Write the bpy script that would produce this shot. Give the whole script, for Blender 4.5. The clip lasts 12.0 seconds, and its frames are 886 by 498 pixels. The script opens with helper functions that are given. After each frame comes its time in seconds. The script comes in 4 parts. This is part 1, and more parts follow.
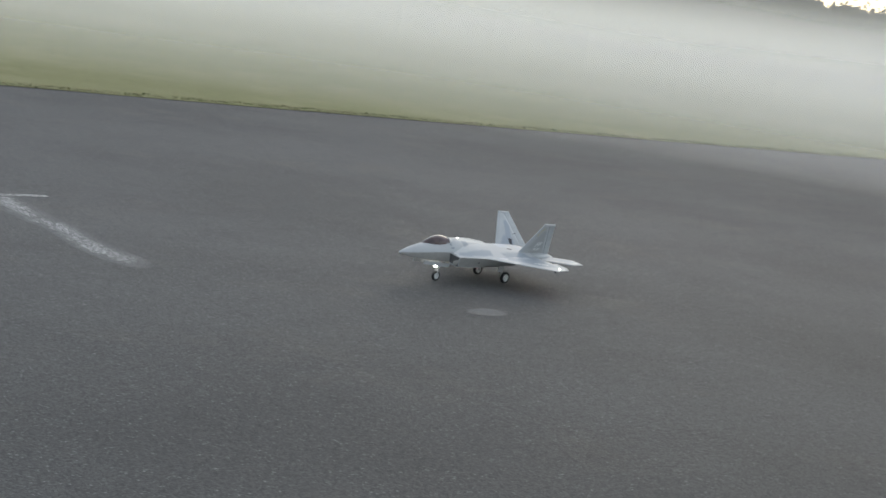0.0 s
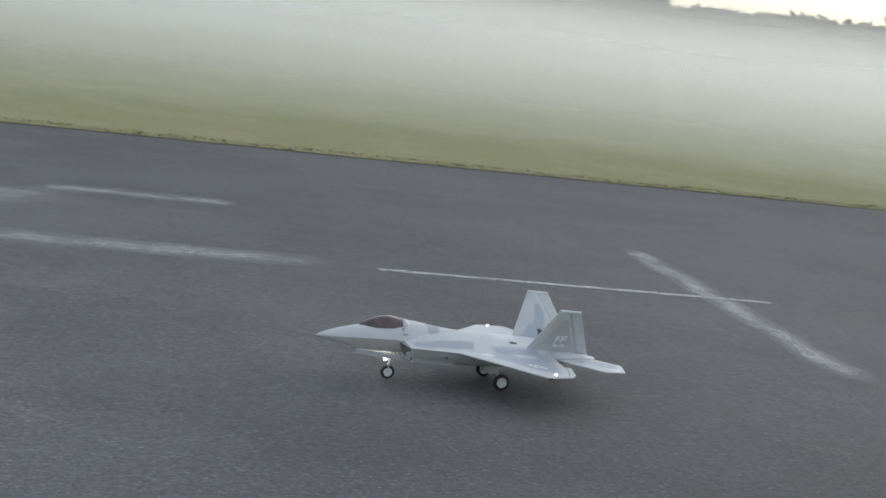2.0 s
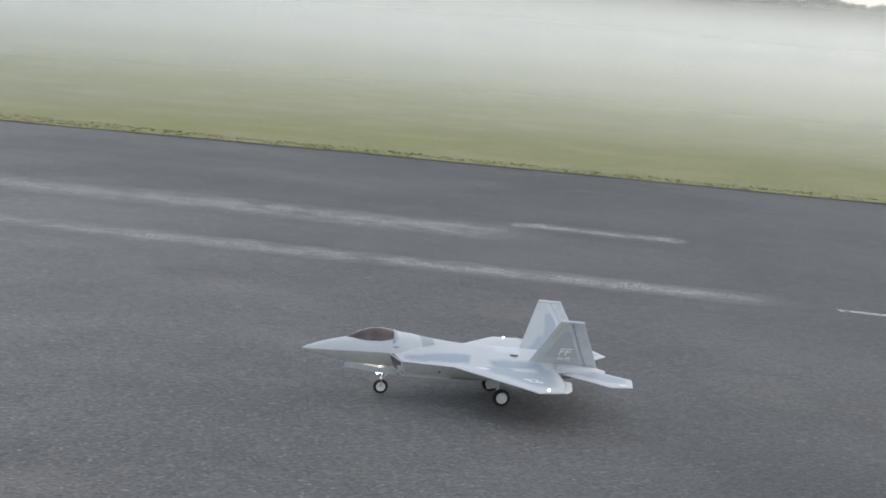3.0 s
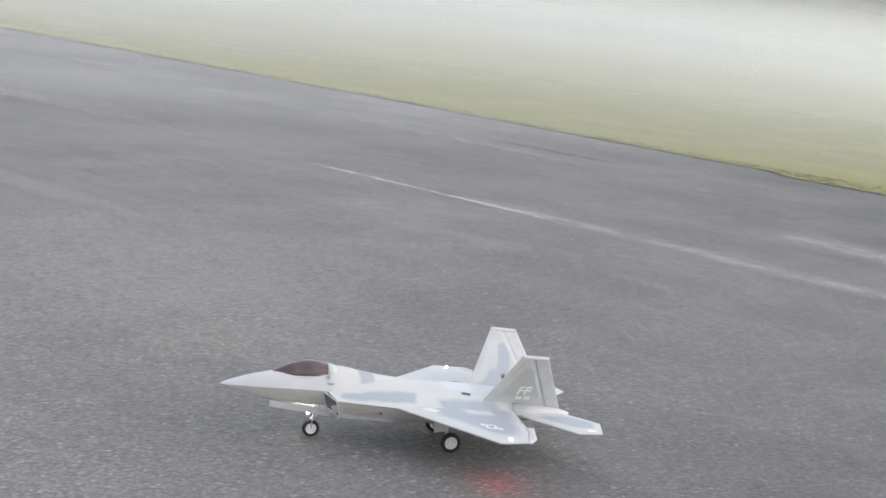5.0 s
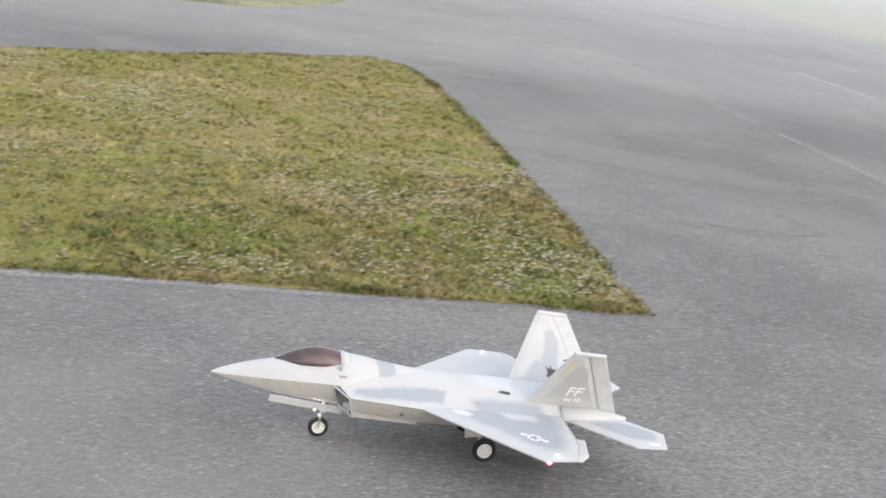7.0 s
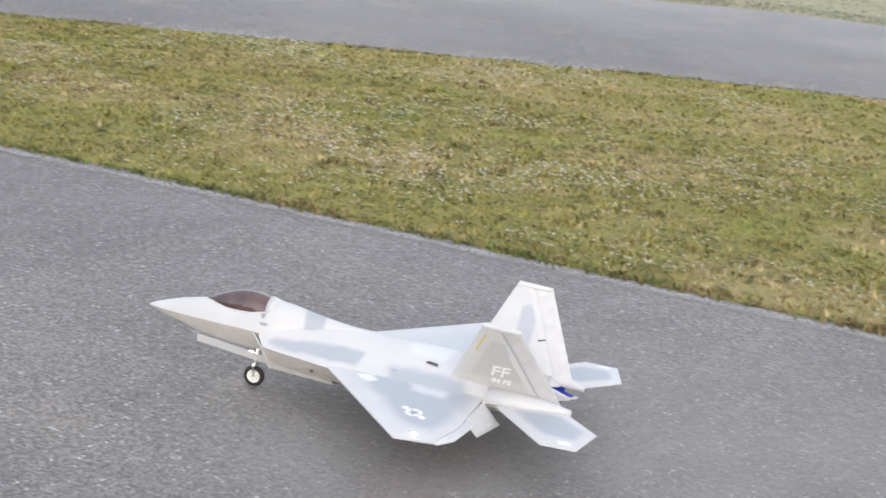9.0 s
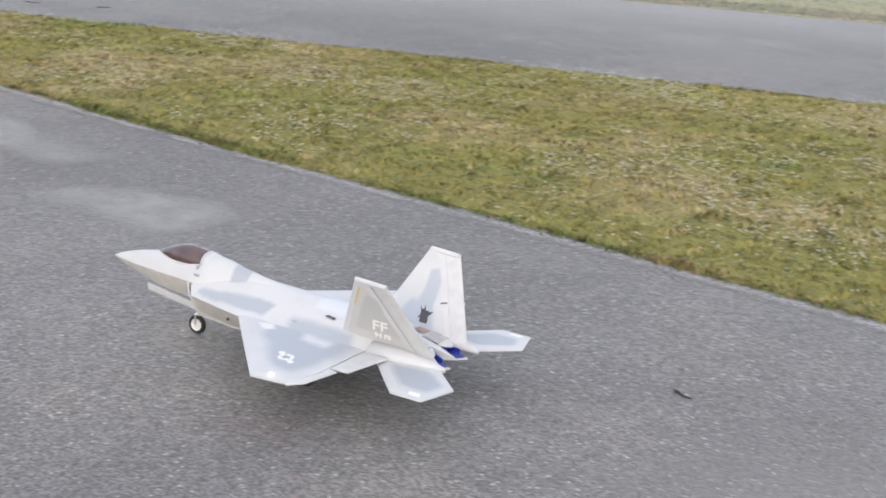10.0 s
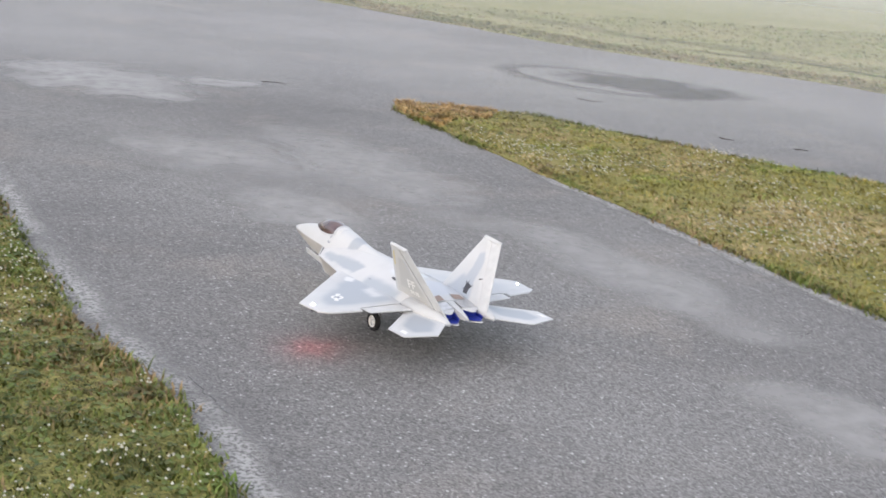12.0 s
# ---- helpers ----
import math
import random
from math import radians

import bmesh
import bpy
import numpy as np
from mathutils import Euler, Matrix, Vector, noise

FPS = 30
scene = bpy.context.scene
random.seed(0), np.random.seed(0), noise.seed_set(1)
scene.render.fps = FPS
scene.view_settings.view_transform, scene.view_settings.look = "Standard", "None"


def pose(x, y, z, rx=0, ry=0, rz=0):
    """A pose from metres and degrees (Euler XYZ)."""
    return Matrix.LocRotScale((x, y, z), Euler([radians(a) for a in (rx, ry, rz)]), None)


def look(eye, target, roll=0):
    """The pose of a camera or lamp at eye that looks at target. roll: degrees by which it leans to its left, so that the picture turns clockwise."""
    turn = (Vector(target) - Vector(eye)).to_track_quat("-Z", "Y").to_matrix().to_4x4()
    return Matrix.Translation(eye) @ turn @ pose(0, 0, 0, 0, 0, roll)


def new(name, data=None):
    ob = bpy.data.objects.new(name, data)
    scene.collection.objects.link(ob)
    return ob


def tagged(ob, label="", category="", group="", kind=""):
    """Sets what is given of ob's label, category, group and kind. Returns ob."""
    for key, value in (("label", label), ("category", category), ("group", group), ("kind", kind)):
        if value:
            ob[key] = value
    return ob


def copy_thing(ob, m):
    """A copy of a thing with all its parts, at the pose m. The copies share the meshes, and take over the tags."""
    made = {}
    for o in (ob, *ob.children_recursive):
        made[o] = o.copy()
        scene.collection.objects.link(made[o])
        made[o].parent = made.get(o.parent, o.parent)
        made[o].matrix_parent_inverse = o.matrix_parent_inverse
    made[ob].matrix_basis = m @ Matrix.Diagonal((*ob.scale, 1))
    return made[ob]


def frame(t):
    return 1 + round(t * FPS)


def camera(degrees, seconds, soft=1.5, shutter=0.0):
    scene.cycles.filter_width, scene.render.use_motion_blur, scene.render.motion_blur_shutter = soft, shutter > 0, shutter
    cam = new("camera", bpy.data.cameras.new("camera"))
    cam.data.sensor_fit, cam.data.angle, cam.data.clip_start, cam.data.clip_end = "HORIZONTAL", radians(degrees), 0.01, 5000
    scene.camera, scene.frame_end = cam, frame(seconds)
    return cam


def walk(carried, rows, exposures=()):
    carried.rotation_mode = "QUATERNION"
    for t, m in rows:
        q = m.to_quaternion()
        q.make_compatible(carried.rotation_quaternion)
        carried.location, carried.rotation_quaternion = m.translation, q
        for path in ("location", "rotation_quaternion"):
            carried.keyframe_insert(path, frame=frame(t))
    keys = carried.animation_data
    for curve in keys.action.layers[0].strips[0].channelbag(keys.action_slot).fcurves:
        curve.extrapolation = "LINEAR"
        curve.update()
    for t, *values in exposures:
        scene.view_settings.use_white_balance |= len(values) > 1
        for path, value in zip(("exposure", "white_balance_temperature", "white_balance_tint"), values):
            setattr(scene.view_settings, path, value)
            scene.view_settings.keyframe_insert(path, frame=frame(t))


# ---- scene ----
# ---- camera and its walk ----
cam = camera(34.66, 12.0, soft=1.6, shutter=0.22)

# seconds, x, y, height, heading to the left of north, tilt down, lean (degrees)
PATH = [
    (0.0, 0.000, 0.000, 1.784, -40.54, 9.54, 8.65),
    (0.5, 0.042, -0.009, 1.769, -34.34, 9.12, 7.06),
    (1.0, 0.026, 0.009, 1.762, -27.92, 8.50, 6.32),
    (1.5, -0.016, 0.070, 1.743, -20.71, 9.08, 6.85),
    (2.0, 0.040, 0.158, 1.714, -11.48, 8.91, 6.90),
    (2.5, 0.016, 0.082, 1.722, -2.00, 8.93, 6.61),
    (2.7, 0.010, 0.041, 1.718, 1.69, 9.08, 5.83),
    (4.3, -0.163, -0.254, 1.745, 27.29, 8.79, 6.19),
    (4.5, -0.167, -0.214, 1.742, 30.86, 9.00, 6.76),
    (5.0, -0.165, -0.199, 1.753, 40.01, 9.87, 6.85),
    (5.5, -0.174, -0.035, 1.745, 50.78, 10.76, 7.25),
    (6.0, -0.201, -0.041, 1.738, 60.09, 11.27, 8.58),
    (6.5, -0.164, -0.100, 1.755, 69.63, 11.96, 8.79),
    (7.0, -0.185, -0.204, 1.753, 78.48, 13.36, 8.69),
    (7.5, -0.246, -0.324, 1.751, 87.98, 15.51, 8.49),
    (7.7, -0.273, -0.340, 1.755, 91.27, 16.28, 8.28),
    (9.3, -0.583, -0.398, 1.732, 122.11, 16.08, 5.50),
    (9.5, -0.632, -0.480, 1.730, 124.32, 16.10, 4.82),
    (10.0, -0.786, -0.704, 1.723, 132.40, 16.39, 4.97),
    (10.5, -0.913, -0.964, 1.738, 142.54, 17.25, 5.82),
    (11.0, -0.972, -1.249, 1.754, 147.30, 16.01, 4.18),
    (11.5, -1.039, -1.529, 1.744, 153.57, 15.03, 3.09),
    (12.0, -1.152, -1.745, 1.752, 159.09, 14.10, 5.45),
]


def aim(x, y, z, heading, tilt, lean):
    h, p = radians(heading), radians(tilt)
    eye = Vector((x, y, z))
    return look(eye, eye + Vector((-math.sin(h) * math.cos(p), math.cos(h) * math.cos(p), -math.sin(p))), lean)


EXPOSURES = [(0.0, 0.72, 6400, 7), (0.5, 0.80, 6380, 7), (1.5, 0.76, 6350, 8), (2.5, 0.96, 6400, 9), (4.3, 1.34, 6700, 12), (5.0, 1.42, 6800, 13), (6.5, 1.47, 6900, 13),
             (7.7, 1.64, 6760, 13), (9.5, 1.52, 6680, 15), (10.5, 1.46, 6650, 15), (12.0, 1.50, 6750, 15)]
walk(cam, [(row[0], aim(*row[1:])) for row in PATH], EXPOSURES)

# ---- world and sun: a misty morning, the sun low behind thin cloud in the north-east ----
SUN_FROM = (0.80, 0.52)
world = bpy.data.worlds.new("misty_morning")
scene.world = world
world.use_nodes = True
wn = world.node_tree.nodes
sky = wn.new("ShaderNodeTexSky")
sky.sky_type = "NISHITA"
sky.sun_disc = False
sky.sun_elevation = radians(24)
sky.sun_rotation = math.atan2(SUN_FROM[0], SUN_FROM[1])
sky.air_density, sky.dust_density, sky.ozone_density = 1.0, 1.5, 1.0
wn["Background"].inputs["Strength"].default_value = 0.15
# thin fog overhead evens the sky out to a milky white
veil = wn.new("ShaderNodeMix")
veil.data_type = "RGBA"
veil.inputs[0].default_value = 0.66
veil.inputs[7].default_value = (2.86, 2.98, 3.12, 1)
world.node_tree.links.new(sky.outputs["Color"], veil.inputs[6])
world.node_tree.links.new(veil.outputs[2], wn["Background"].inputs["Color"])

sun = new("sun", bpy.data.lights.new("sun", "SUN"))
sun.data.energy, sun.data.angle, sun.data.color = 0.34, radians(90), (1.0, 0.92, 0.81)
sun.matrix_world = look((0, 0, 30), (-30 * SUN_FROM[0], -30 * SUN_FROM[1], 30 - 9))


# ---- materials ----
class Nodes:
    """A small wrapper round a material's node tree."""

    def __init__(self, name, roughness=0.6, metallic=0.0, specular=0.5):
        self.mat = bpy.data.materials.new(name)
        self.mat.use_nodes = True
        self.t = self.mat.node_tree
        self.bsdf = self.t.nodes["Principled BSDF"]
        self.bsdf.inputs["Roughness"].default_value = roughness
        self.bsdf.inputs["Metallic"].default_value = metallic
        self.bsdf.inputs["Specular IOR Level"].default_value = specular
        self.coord = self.t.nodes.new("ShaderNodeTexCoord")

    def add(self, kind, **inputs):
        n = self.t.nodes.new("ShaderNode" + kind)
        for k, v in inputs.items():
            self.put(n.inputs[k.replace("_", " ")], v)
        return n

    def put(self, socket, v):
        if isinstance(v, bpy.types.NodeSocket):
            self.t.links.new(v, socket)
        else:
            socket.default_value = v

    def where(self, scale=(1, 1, 1), place="Object"):
        m = self.add("Mapping", Vector=self.coord.outputs[place])
        m.inputs["Scale"].default_value = scale
        return m.outputs[0]

    def noise(self, scale, detail=3.0, rough=0.55, vector=None):
        n = self.add("TexNoise", Scale=scale, Detail=detail, Roughness=rough)
        self.put(n.inputs["Vector"], vector if vector else self.coord.outputs["Object"])
        return n.outputs["Fac"]

    def cells(self, scale, vector=None):
        n = self.add("TexVoronoi", Scale=scale)
        self.put(n.inputs["Vector"], vector if vector else self.coord.outputs["Object"])
        return n

    def fit(self, value, a, b, lo=0.0, hi=1.0):
        n = self.add("MapRange")
        n.interpolation_type = "SMOOTHSTEP"
        for k, v in zip((0, 1, 2, 3, 4), (value, a, b, lo, hi)):
            self.put(n.inputs[k], v)
        return n.outputs[0]

    def mix(self, fac, a, b):
        n = self.add("Mix")
        n.data_type = "RGBA"
        self.put(n.inputs[0], fac)
        self.put(n.inputs[6], a if isinstance(a, bpy.types.NodeSocket) else (*a, 1))
        self.put(n.inputs[7], b if isinstance(b, bpy.types.NodeSocket) else (*b, 1))
        return n.outputs[2]

    def math(self, op, a, b=0.0):
        n = self.add("Math")
        n.operation = op
        self.put(n.inputs[0], a)
        self.put(n.inputs[1], b)
        return n.outputs[0]

    def bump(self, height, strength, distance):
        n = self.add("Bump", Strength=strength, Distance=distance, Height=height)
        self.put(self.bsdf.inputs["Normal"], n.outputs[0])

    def colour(self, v):
        self.put(self.bsdf.inputs["Base Color"], v if isinstance(v, bpy.types.NodeSocket) else (*v, 1))
        return self

    def alpha(self, v):
        self.put(self.bsdf.inputs["Alpha"], v)
        return self


def plain(name, rgb, roughness=0.5, metallic=0.0, grain=0.0, scale=60.0):
    n = Nodes(name, roughness, metallic)
    if grain:
        f = n.noise(scale, 4)
        n.colour(n.mix(n.fit(f, 0.3, 0.7), [c * (1 - grain) for c in rgb], [min(1, c * (1 + grain)) for c in rgb]))
    else:
        n.colour(rgb)
    return n.mat


def glow(name, rgb, strength):
    n = Nodes(name, 0.3)
    n.colour(rgb)
    n.bsdf.inputs["Emission Color"].default_value = (*rgb, 1)
    n.bsdf.inputs["Emission Strength"].default_value = strength
    return n.mat


def asphalt_material():
    n = Nodes("worn_asphalt", 0.76)
    n.bsdf.inputs["Specular IOR Level"].default_value = 0.38
    broad = n.noise(0.35, 4, 0.6)
    streak = n.noise(1.0, 5, 0.6, n.where((0.16, 1.5, 1)))
    blotch = n.noise(2.6, 5, 0.65)
    base = n.mix(n.fit(broad, 0.32, 0.68), (0.160, 0.156, 0.151), (0.220, 0.215, 0.207))
    base = n.mix(n.fit(streak, 0.50, 0.80, 0.0, 0.5), base, (0.230, 0.219, 0.205))
    dust = n.noise(0.8, 6, 0.68)
    base = n.mix(n.fit(dust, 0.52, 0.72, 0.0, 0.75), base, (0.245, 0.225, 0.203))
    base = n.mix(n.fit(blotch, 0.55, 0.80, 0.0, 0.5), base, (0.122, 0.114, 0.108))
    big = n.cells(66.0)
    pale = n.fit(big.outputs["Color"], 0.66, 0.90)
    near = n.fit(big.outputs["Distance"], 0.42, 0.30)
    base = n.mix(n.math("MULTIPLY", pale, near), base, (0.44, 0.435, 0.42))
    # eastward darkening imitates light fall-off; the taxiway's own surface is older and paler
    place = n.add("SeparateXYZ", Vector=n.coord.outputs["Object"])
    eastness = n.math("ADD", n.math("ADD", place.outputs[0], n.math("MULTIPLY", place.outputs[1], 0.45)), n.fit(n.noise(0.5, 4, 0.6), 0.2, 0.8, -1.6, 1.6))
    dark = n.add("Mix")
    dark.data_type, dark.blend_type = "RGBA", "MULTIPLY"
    n.put(dark.inputs[0], n.fit(eastness, -5.5, 6.5))
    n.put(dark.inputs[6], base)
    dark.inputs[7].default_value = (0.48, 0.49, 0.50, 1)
    # near strip dimmed in the colour, standing in for weaker grazing reflection
    near_shade = n.add("Mix")
    near_shade.data_type, near_shade.blend_type = "RGBA", "MULTIPLY"
    n.put(near_shade.inputs[0], n.math("MULTIPLY", n.fit(place.outputs[1], 8.5, 3.5), n.fit(place.outputs[0], -3.5, 1.5)))
    n.put(near_shade.inputs[6], dark.outputs[2])
    near_shade.inputs[7].default_value = (0.76, 0.77, 0.78, 1)
    base = near_shade.outputs[2]
    stones = n.cells(125.0)
    tone = n.fit(stones.outputs["Color"], 0.0, 1.0, 0.58, 1.42)
    fine = n.fit(n.noise(260.0, 2), 0.3, 0.7, 0.75, 1.25)
    shade = n.math("MULTIPLY", tone, fine)
    mul = n.add("Mix")
    mul.data_type, mul.blend_type = "RGBA", "MULTIPLY"
    mul.inputs[0].default_value = 1.0
    n.put(mul.inputs[6], base)
    n.put(mul.inputs[7], n.add("CombineColor", Red=shade, Green=shade, Blue=shade).outputs[0])
    n.colour(mul.outputs[2])
    n.bump(n.math("ADD", n.math("MULTIPLY", stones.outputs["Distance"], -1.0), n.math("MULTIPLY", fine, 0.3)), 0.4, 0.003)
    return n.mat


def turf_material(name, greens, dry):
    n = Nodes(name, 0.9, specular=0.2)
    patch = n.noise(0.75, 4, 0.6)
    tuft = n.noise(9.0, 4, 0.65)
    blade = n.noise(70.0, 3, 0.6)
    base = n.mix(n.fit(tuft, 0.35, 0.65), greens[0], greens[1])
    base = n.mix(n.fit(patch, 0.45, 0.66), base, dry)
    base = n.mix(n.fit(blade, 0.35, 0.70), base, [c * 1.6 for c in greens[1]])
    n.colour(base)
    n.bump(n.math("ADD", blade, n.math("MULTIPLY", tuft, 2.0)), 0.8, 0.02)
    return n.mat


def blade_material(name, greens, dry, parched=1.0):
    n = Nodes(name, 0.6, specular=0.3)
    geo = n.add("NewGeometry")
    r = geo.outputs["Random Per Island"]
    patch = n.noise(0.75, 4, 0.6)
    dryness = n.math("ADD", n.fit(patch, 0.42, 0.64, 0.05, 0.75), n.fit(n.noise(3.2, 3), 0.5, 0.75, 0.0, 0.4))
    pick = n.fit(n.math("SUBTRACT", n.math("MULTIPLY", dryness, parched), r), -0.08, 0.08)
    g = n.mix(n.math("FRACT", n.math("MULTIPLY", r, 7.0)), greens[0], greens[1])
    g = n.mix(n.fit(n.noise(1.3, 3, 0.6), 0.52, 0.66), g, [greens[1][0] * 0.78, greens[1][1] * 1.05, greens[1][2] * 0.75])
    tuft = n.fit(n.noise(8.0, 3, 0.6), 0.36, 0.64, 0.55, 1.22)
    vary = n.add("Mix")
    vary.data_type, vary.blend_type = "RGBA", "MULTIPLY"
    vary.inputs[0].default_value = 1.0
    n.put(vary.inputs[6], n.mix(pick, g, dry))
    n.put(vary.inputs[7], n.add("CombineColor", Red=tuft, Green=tuft, Blue=tuft).outputs[0])
    n.colour(vary.outputs[2])
    return n.mat


def mist_material(strength, floor_fade, top, seed):
    """White mist in a standing sheet: thin at the ground, thickest above it, fading out at the top."""
    n = Nodes("mist")
    m, t = n.mat, n.t
    out = t.nodes["Material Output"]
    t.nodes.remove(n.bsdf)
    xyz = n.add("SeparateXYZ", Vector=n.coord.outputs["Object"])
    drift = n.noise(0.06, 3, 0.5, n.where((1, 1, 3.0 + seed)))
    rise = n.fit(xyz.outputs[2], 0.12, floor_fade)
    lid = n.fit(n.math("ADD", xyz.outputs[2], n.math("MULTIPLY", drift, top * 0.5)), top * 1.22, top * 0.72)
    thick = n.math("MULTIPLY", n.math("MULTIPLY", rise, lid), n.fit(drift, 0.25, 0.7, 0.75, 1.0))
    thick = n.math("MULTIPLY", thick, strength)
    white = n.add("BsdfDiffuse", Color=(0.97, 0.97, 0.965, 1))
    back = n.add("BsdfTranslucent", Color=(0.97, 0.97, 0.965, 1))
    both = n.add("MixShader", Fac=0.76)
    t.links.new(white.outputs[0], both.inputs[1])
    t.links.new(back.outputs[0], both.inputs[2])
    clear = n.add("BsdfTransparent")
    mix = n.add("MixShader", Fac=thick)
    t.links.new(clear.outputs[0], mix.inputs[1])
    t.links.new(both.outputs[0], mix.inputs[2])
    t.links.new(mix.outputs[0], out.inputs["Surface"])
    return m


def worn_paint(name, rgb, keep, roughness=0.75, along=(1, 1, 1), soft=False):
    n = Nodes(name, roughness)
    grit = n.noise(55.0, 4, 0.7, n.where(along))
    wide = n.noise(2.2, 4, 0.6)
    n.colour(n.mix(n.fit(grit, 0.3, 0.7), [c * 0.75 for c in rgb], rgb))
    cover = n.math("MULTIPLY", n.fit(grit, 0.62 - keep * 0.4, 0.85 - keep * 0.4), n.fit(wide, 0.2, 0.6, 0.35, 1.0))
    if soft:
        strip_uv = n.add("SeparateXYZ", Vector=n.coord.outputs["UV"])
        across, along_it = strip_uv.outputs[1], strip_uv.outputs[0]
        cover = n.math("MULTIPLY", cover, n.math("MULTIPLY", n.fit(along_it, 0.0, 0.10), n.fit(along_it, 1.0, 0.90)))
        wander = n.math("ADD", across, n.math("MULTIPLY", n.math("SUBTRACT", n.noise(4.0, 4, 0.7), 0.5), 0.5))
        cover = n.math("MULTIPLY", cover, n.math("MULTIPLY", n.fit(wander, 0.05, 0.5), n.fit(wander, 0.95, 0.5)))
        cover = n.math("MULTIPLY", cover, n.math("MULTIPLY", n.fit(across, 0.0, 0.15), n.fit(across, 1.0, 0.85)))
    n.alpha(cover)
    return n.mat


def stain(name, rgb, strength, size=1.3):
    """A soft-edged stain on a disc of unit radius in its own space."""
    n = Nodes(name, 0.8)
    n.colour(rgb)
    where = n.add("NewGeometry").outputs["Position"]
    ln = n.add("VectorMath")
    ln.operation = "LENGTH"
    n.put(ln.inputs[0], n.coord.outputs["Object"])
    r = n.math("ADD", ln.outputs["Value"], n.math("MULTIPLY", n.math("SUBTRACT", n.noise(size, 6, 0.72, where), 0.5), 2.4))
    a = n.fit(r, 0.95, 0.35)
    a = n.math("MULTIPLY", a, n.fit(ln.outputs["Value"], 1.0, 0.6))
    n.alpha(n.math("MULTIPLY", n.math("MULTIPLY", a, strength), n.fit(n.noise(size * 4, 5, 0.6, where), 0.25, 0.70, 0.55, 1.0)))
    return n.mat


def foam_paint(name, light, patches, upright=False, wobble=0.02, roughness=0.45):
    """Sprayed foam: soft-edged convex patches, each (corners, colour, softness), the same on both sides of the jet.
    Corners are (x, across) or, on upright surfaces, (x, height)."""
    n = Nodes(name, roughness)
    xyz = n.add("SeparateXYZ", Vector=n.coord.outputs["Object"])
    drift = n.add("TexNoise", Scale=11.0, Detail=2.0)
    n.put(drift.inputs["Vector"], n.coord.outputs["Object"])
    wander = n.add("VectorMath")
    wander.operation = "SCALE"
    wander.inputs["Scale"].default_value = wobble * 2
    centred = n.add("VectorMath")
    centred.operation = "SUBTRACT"
    n.put(centred.inputs[0], drift.outputs["Color"])
    centred.inputs[1].default_value = (0.5, 0.5, 0.5)
    n.put(wander.inputs[0], centred.outputs[0])
    folded = n.add("CombineXYZ", X=xyz.outputs[0], Y=n.math("ABSOLUTE", xyz.outputs[1]), Z=xyz.outputs[2])
    place = n.add("VectorMath")
    n.put(place.inputs[0], folded.outputs[0])
    n.put(place.inputs[1], wander.outputs[0])
    tint = n.noise(6.0, 3, 0.6)
    base = n.mix(n.fit(tint, 0.35, 0.7), light, [c * 0.93 for c in light])
    for corners, rgb, soft in patches:
        mx, my = sum(c[0] for c in corners) / len(corners), sum(c[1] for c in corners) / len(corners)
        cover = None
        for (x0, y0), (x1, y1) in zip(corners, corners[1:] + corners[:1]):
            d = math.hypot(x1 - x0, y1 - y0)
            nx, ny = -(y1 - y0) / d, (x1 - x0) / d
            if (mx - x0) * nx + (my - y0) * ny < 0:
                nx, ny = -nx, -ny
            dot = n.add("VectorMath")
            dot.operation = "DOT_PRODUCT"
            n.put(dot.inputs[0], place.outputs[0])
            dot.inputs[1].default_value = (nx, 0, ny) if upright else (nx, ny, 0)
            start = x0 * nx + y0 * ny
            edge = n.fit(dot.outputs["Value"], start - soft, start + soft)
            cover = edge if cover is None else n.math("MULTIPLY", cover, edge)
        base = n.mix(cover, base, rgb)
    soil = n.noise(40.0, 4, 0.6)
    n.colour(n.mix(n.fit(soil, 0.55, 0.9, 0.0, 0.14), base, [c * 0.7 for c in light]))
    n.bump(soil, 0.08, 0.0008)
    return n.mat


ASPHALT = asphalt_material()
GREENS = [(0.21, 0.20, 0.043), (0.33, 0.285, 0.085)]
DRY = (0.44, 0.345, 0.18)
TURF = turf_material("clover_turf", [(0.16, 0.16, 0.05), (0.22, 0.205, 0.07)], (0.30, 0.24, 0.12))
FIELD = turf_material("mown_field", [(0.205, 0.205, 0.098), (0.255, 0.25, 0.125)], (0.29, 0.27, 0.155))
BLADES = blade_material("grass_blades", GREENS, DRY)
VERGE_BLADES = blade_material("verge_blades", [(0.08, 0.115, 0.022), (0.185, 0.195, 0.046)], (0.28, 0.20, 0.09), 0.85)
APRON_BLADES = blade_material("apron_blades", [(0.20, 0.225, 0.09), (0.27, 0.285, 0.13)], (0.34, 0.31, 0.18))
FIELD_BLADES = blade_material("field_blades", [(0.16, 0.165, 0.068), (0.22, 0.215, 0.095)], (0.31, 0.26, 0.145))
CLOVER = plain("clover_heads", (0.49, 0.48, 0.40), 0.8, 0, 0.2, 30)
PAINT = worn_paint("worn_white_paint", (0.80, 0.79, 0.76), 0.61)
FADED = worn_paint("faded_white_paint", (0.64, 0.63, 0.615), 0.60, soft=True)
JOINT = worn_paint("pale_joint_filler", (0.52, 0.51, 0.495), 0.59, soft=True)
BORDER = worn_paint("bleached_border", (0.40, 0.395, 0.38), 0.76, soft=True)


